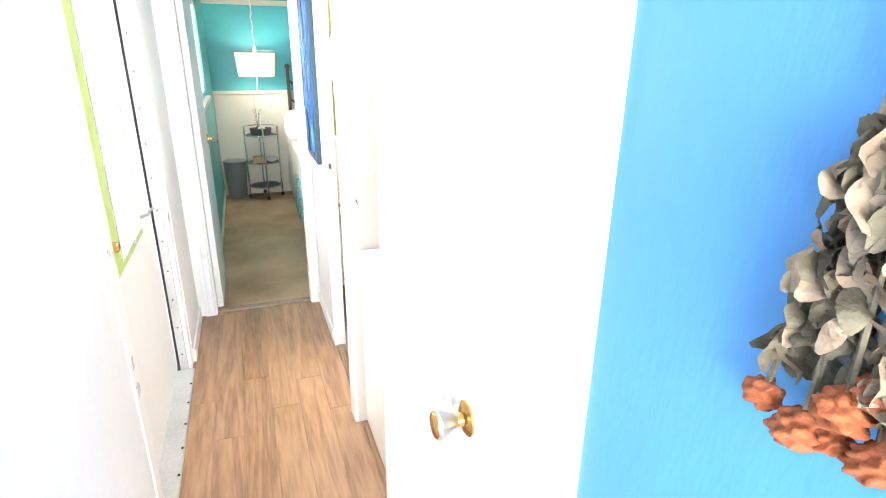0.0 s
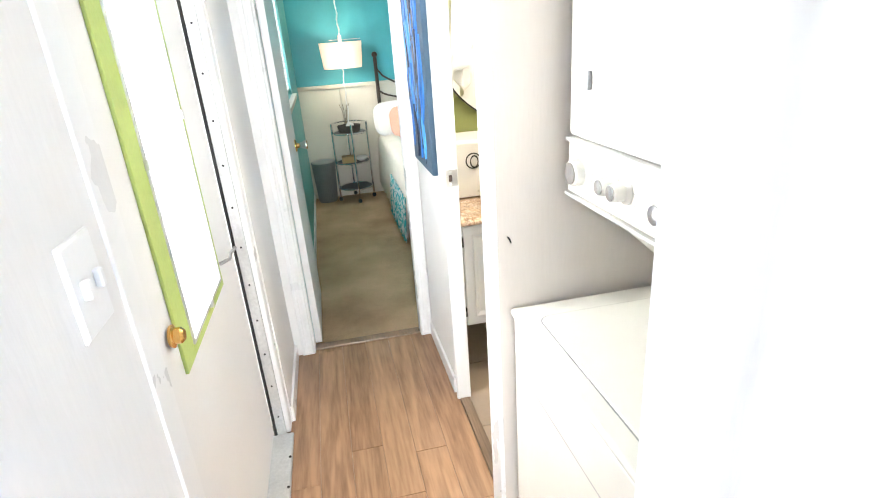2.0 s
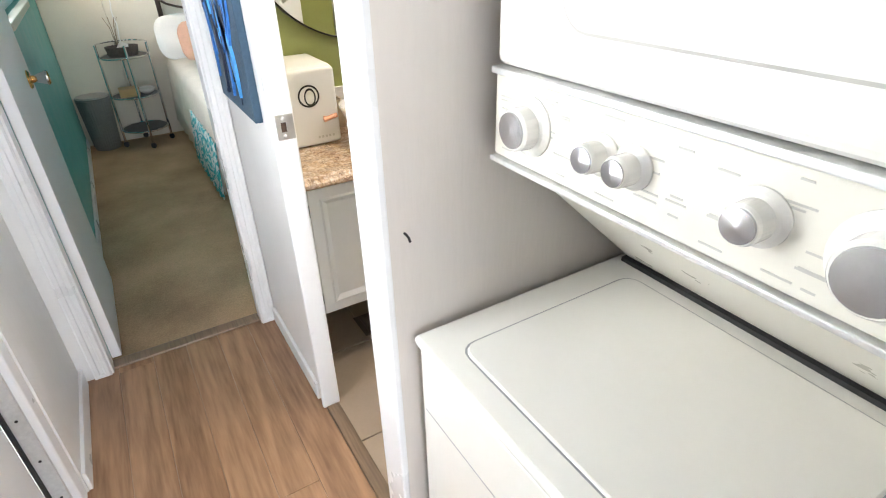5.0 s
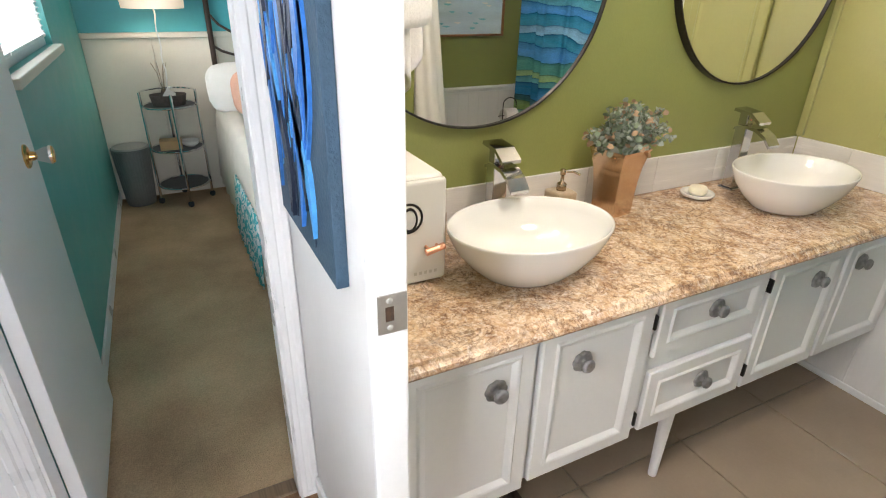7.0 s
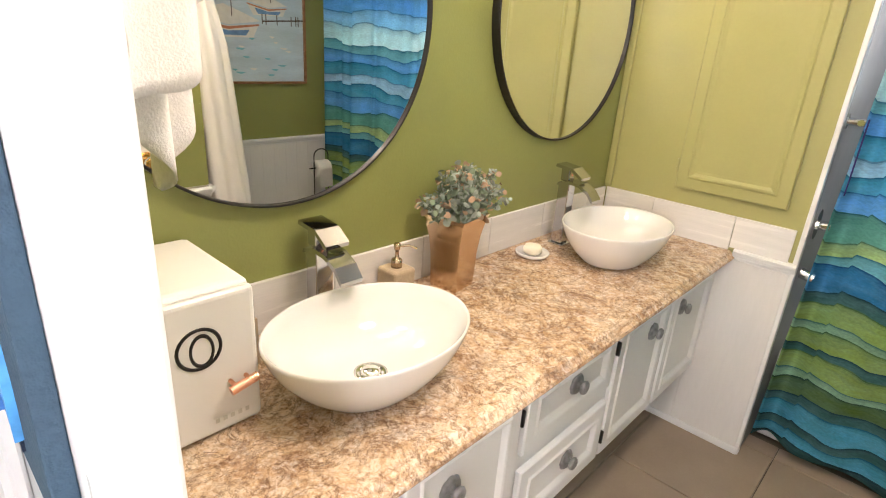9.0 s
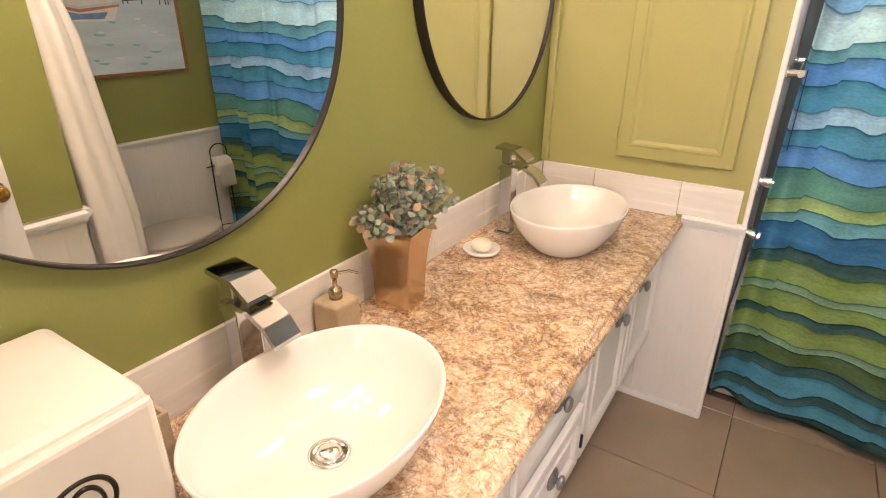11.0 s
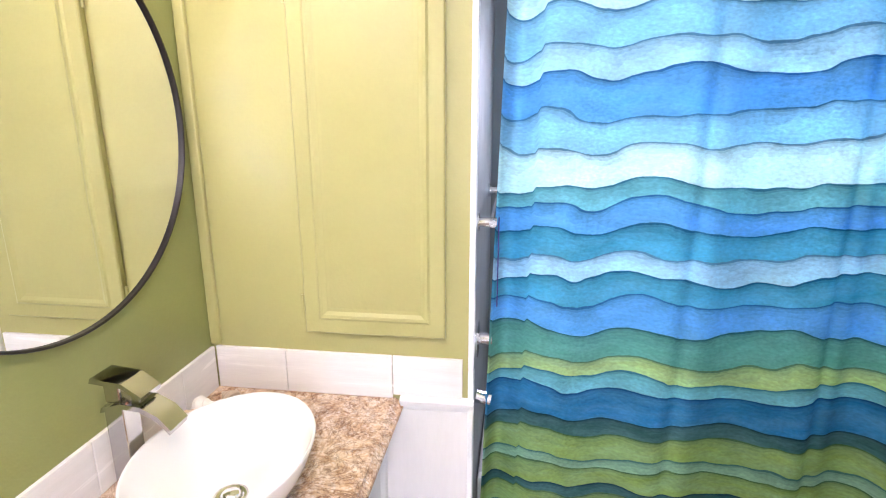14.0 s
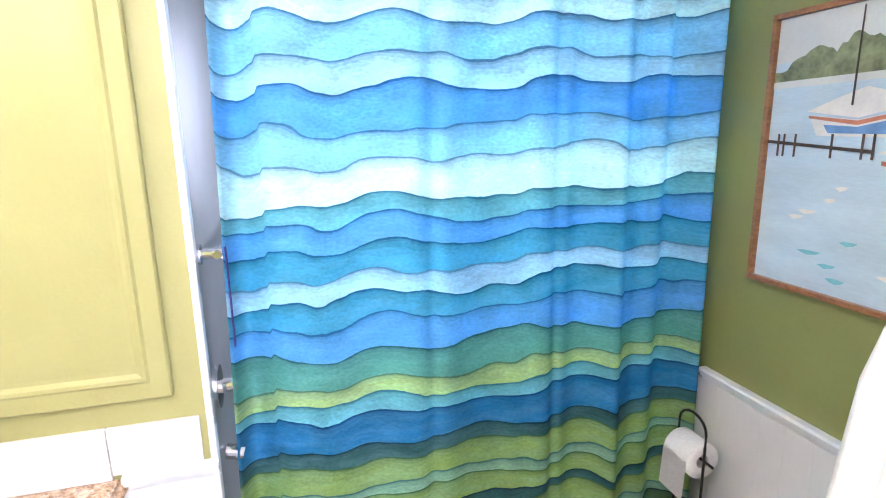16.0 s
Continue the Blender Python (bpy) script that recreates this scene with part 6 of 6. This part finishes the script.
def bar_cart():
    cx, cy = 0.108, 6.45
    d = thing("bar_cart", cx, cy, 0, "round three-tier chrome bar cart with dark shelves", "bar cart")
    for z in (0.13, 0.39, 0.68):
        s = part("shelf", lathe([(0, 0), (0.165, 0), (0.165, 0.008), (0, 0.008)], Matrix.Translation((cx, cy, z)), 36), SHELFBLACK, d, "dark round shelf")
        part("rim", torus(0.167, 0.007, Matrix.Translation((cx, cy, z + 0.008)), 40, 8), CHROME, s)
    for k in range(4):
        a = radians(-90 + 90 * k + 4)
        px, py = cx + 0.172 * math.cos(a), cy + 0.172 * math.sin(a)
        p = part("post", rod((px, py, 0.045), (px, py, 0.78), 0.009), CHROME, d)
        part("caster", lathe([(0.0, -0.01), (0.02, -0.01), (0.02, 0.01), (0.0, 0.01)], Matrix.Translation((px, py, 0.024)) @ Matrix.Rotation(radians(90), 4, 'X'), 16), BLACKGAP, p)
    arc = [(cx + 0.172 * math.cos(a), cy + 0.172 * math.sin(a), 0.775) for a in (radians(-4 + 180 * k / 16) for k in range(17))]
    part("gallery", tube(arc, 0.006), CHROME, d)
    b = thing("wicker_basket", cx, cy, 0.69, "dark wicker basket holding tissues on the cart", "basket")
    part("basket", lathe([(0.0, 0), (0.10, 0), (0.115, 0.07), (0.108, 0.07), (0.095, 0.012), (0, 0.012)], Matrix.Translation((cx, cy, 0.688)), 24, 1.0, 0.75), WICKER, b)
    part("tissue", prism([(-0.04, 0), (0.04, 0.01), (0.05, 0.06), (0.0, 0.09), (-0.03, 0.05)], 0.03, Matrix.Translation((cx, cy + 0.01, 0.70)) @ Matrix.Rotation(radians(80), 4, 'X')), PAPER, b)
    bx = thing("tan_box", cx - 0.04, cy - 0.03, 0.398, "small tan cardboard box on the cart", "box")
    part("carton", box(cx - 0.11, cy - 0.09, 0.3985, cx + 0.03, cy + 0.02, 0.46, 0.003), TAN, bx)
    bw = thing("white_bowl", cx + 0.085, cy - 0.02, 0.398, "small white bowl on the cart shelf", "bowl")
    smooth(part("bowl", lathe([(0.03, 0), (0.055, 0.02), (0.062, 0.045), (0.056, 0.043), (0.03, 0.012), (0, 0.01)], Matrix.Translation((cx + 0.085, cy - 0.02, 0.3985)), 24), PORCELAIN, bw))
    fl = thing("twig_vase", cx - 0.02, cy + 0.09, 0.69, "clear bottle with thin pale twigs", "vase")
    part("bottle", lathe([(0.02, 0), (0.022, 0.06), (0.008, 0.10), (0.009, 0.13)], Matrix.Translation((cx - 0.02, cy + 0.10, 0.688)), 16), CLEAR, fl)
    own = bmesh.new()
    for k in range(7):
        a = k * 0.9
        tube([(cx - 0.02, cy + 0.10, 0.72), (cx - 0.02 + 0.02 * math.cos(a), cy + 0.10 + 0.02 * math.sin(a), 0.88), (cx - 0.02 + 0.05 * math.cos(a), cy + 0.10 + 0.03 * math.sin(a), 0.95)], 0.002, 4, own)
    part("twigs", own, DRYPALE, fl)


bar_cart()


def trash_can():
    cx, cy = -0.192, 6.512
    d = thing("trash_can", cx, cy, 0, "grey ribbed galvanised trash can beside the cart", "trash can")
    own = bmesh.new()
    n = 72
    rings = []
    for r, z in ((0.090, 0.004), (0.094, 0.03), (0.116, 0.38), (0.117, 0.40), (0.110, 0.40), (0.090, 0.03)):
        rings.append([own.verts.new((cx + (r + (0.0025 * (k % 2) if 0.02 < z < 0.39 else 0)) * math.cos(k * math.tau / n), cy + (r + (0.0025 * (k % 2) if 0.02 < z < 0.39 else 0)) * math.sin(k * math.tau / n), z)) for k in range(n)])
    for r0, r1 in zip(rings, rings[1:]):
        for k in range(n):
            own.faces.new((r0[k], r0[(k + 1) % n], r1[(k + 1) % n], r1[k]))
    own.faces.new(rings[0][::-1]), own.faces.new(rings[-1])
    part("bin", own, TINGREY, d)
    part("rim", torus(0.117, 0.006, Matrix.Translation((cx, cy, 0.402)), 40, 8), TINGREY, d)
    part("lid", lathe([(0, 0.0), (0.112, 0.0), (0.108, 0.012), (0.04, 0.02), (0, 0.022)], Matrix.Translation((cx, cy, 0.405)), 32), STEEL, d)


trash_can()


def bed():
    x0, x1, y0, y1 = 0.39, 1.85, 4.70, 6.52
    d = thing("bed", 1.1, 5.6, 0, "made bed with cream spread and teal damask side panel", "bed")
    part("mattress", box(x0 + 0.03, y0 + 0.03, 0.18, x1, y1, 0.62, 0.06, 4), BEDCREAM, d)
    own = bmesh.new()
    rows = []
    prof = [(0.16, 0.655), (0.06, 0.650), (0.02, 0.63), (0.0, 0.58), (-0.012, 0.42), (-0.02, 0.30), (-0.03, 0.13)]
    n = 60
    for off, z in prof:
        rows.append([own.verts.new((x0 + off + 0.012 * math.sin(k * 0.9) * (0.7 - z), y0 + (y1 - y0) * k / n, z)) for k in range(n + 1)])
    for r0, r1 in zip(rows, rows[1:]):
        for k in range(n):
            own.faces.new((r0[k], r0[k + 1], r1[k + 1], r1[k]))
    sp = smooth(part("spread", own, BEDCREAM, d, "cream bedspread falling over the side"))
    sp.modifiers.new("cloth", 'SOLIDIFY').thickness = 0.008
    own = bmesh.new()
    rows = []
    for off, z in ((-0.020, 0.44), (-0.028, 0.38), (-0.036, 0.28), (-0.046, 0.10)):
        rows.append([own.verts.new((x0 + off + 0.012 * math.sin(k * 0.9) * (0.7 - z), y0 + (y1 - y0) * 0.45 * k / n, z)) for k in range(n + 1)])
    for r0, r1 in zip(rows, rows[1:]):
        for k in range(n):
            own.faces.new((r0[k], r0[k + 1], r1[k + 1], r1[k]))
    sp = smooth(part("side_panel", own, BEDTEAL, d, "teal and white damask side panel"))
    sp.modifiers.new("cloth", 'SOLIDIFY').thickness = 0.006
    part("base", box(x0 + 0.05, y0 + 0.05, 0.02, x1, y1, 0.18, 0.01), IRON, d)
    hb = thing("headboard", 1.1, 6.57, 0, "dark bronze iron headboard with curved scrolls", "headboard")
    part("post", rod((0.445, 6.565, 0.0), (0.445, 6.565, 1.36), 0.018), IRON, hb)
    part("post", rod((1.85, 6.565, 0.0), (1.85, 6.565, 1.36), 0.018), IRON, hb)
    for xx in (0.445, 1.85):
        own = bmesh.new()
        bmesh.ops.create_uvsphere(own, u_segments=16, v_segments=10, radius=0.028, matrix=Matrix.Translation((xx, 6.565, 1.385)))
        smooth(part("finial", own, IRON, hb))
    for za, zb in ((1.26, 0.92), (1.05, 0.78)):
        pts = [(0.445 + 1.405 * k / 24, 6.565, za - (za - zb) * math.sin(math.pi * k / 24) ** 0.6 * (0.75 if za > 1.2 else 0.5)) for k in range(25)]
        part("scroll", tube(pts, 0.009), IRON, hb)
    for xx in (0.8, 1.15, 1.5):
        part("spindle", rod((xx, 6.565, 0.3), (xx, 6.565, 1.02), 0.008), IRON, hb)

    def pillow(name, x, y, z, w, dep, hgt, tilt, mat, label):
        p = thing(name, x, y, z, label, "pillow")
        own = bmesh.new()
        bmesh.ops.create_uvsphere(own, u_segments=28, v_segments=16, radius=1.0)
        for v in own.verts:
            c = v.co
            c.x = math.copysign(abs(c.x) ** 0.55, c.x) * w / 2
            c.y = math.copysign(abs(c.y) ** 0.55, c.y) * dep / 2
            c.z = c.z * hgt / 2 * (1 - 0.35 * (abs(c.x) / (w / 2)) ** 3) + 0.018 * noise.noise(c * 14) + 0.012 * math.sin(c.x * 60) * (abs(c.y) / dep)
        own.transform(Matrix.Translation((x, y, z)) @ Matrix.Rotation(radians(tilt), 4, 'X'))
        smooth(part("cushion", own, mat, p))
    pillow("white_pillow", 0.60, 6.36, 0.79, 0.50, 0.36, 0.12, 62, TOWEL, "white ruffled pillow leaning on the headboard")
    pillow("peach_pillow", 0.72, 6.22, 0.77, 0.46, 0.34, 0.12, 58, PEACH, "peach pillow in front of the white one")


bed()

# ---- vanity lights above the mirrors ----
for cx in (0.84, 1.85):
    d = thing("vanity_light", cx, YM, 2.02, "chrome bar with three warm globe bulbs above the mirror", "wall lamp", "vanity lights")
    part("back_plate", box(cx - 0.27, YM - 0.03, 1.985, cx + 0.27, YM, 2.065, 0.006), CHROME, d)
    for k in range(3):
        x = cx + (k - 1) * 0.17
        part("socket", rod((x, YM - 0.03, 2.02), (x, YM - 0.075, 2.02), 0.022), CHROME, d)
        own = bmesh.new()
        bmesh.ops.create_uvsphere(own, u_segments=20, v_segments=12, radius=0.045, matrix=Matrix.Translation((x, 3.42 + 0.035, 2.02)))
        smooth(part("globe", own, BULB, d, "warm glowing glass globe"))

# unseen fixture, added to house the bathroom fill lamp
cl = thing("fill_light_fixture", 1.00, 2.68, 2.21, "unseen round white ceiling fixture added for the bathroom fill light", "ceiling light")
part("base", lathe([(0.15, 0.0), (0.15, 0.03), (0.0, 0.03)], Matrix.Translation((1.00, 2.68, H - 0.031)), 36), TRIM, cl)
part("rim", torus(0.155, 0.008, Matrix.Translation((1.00, 2.68, H - 0.028)), 40, 8), CHROME, cl)
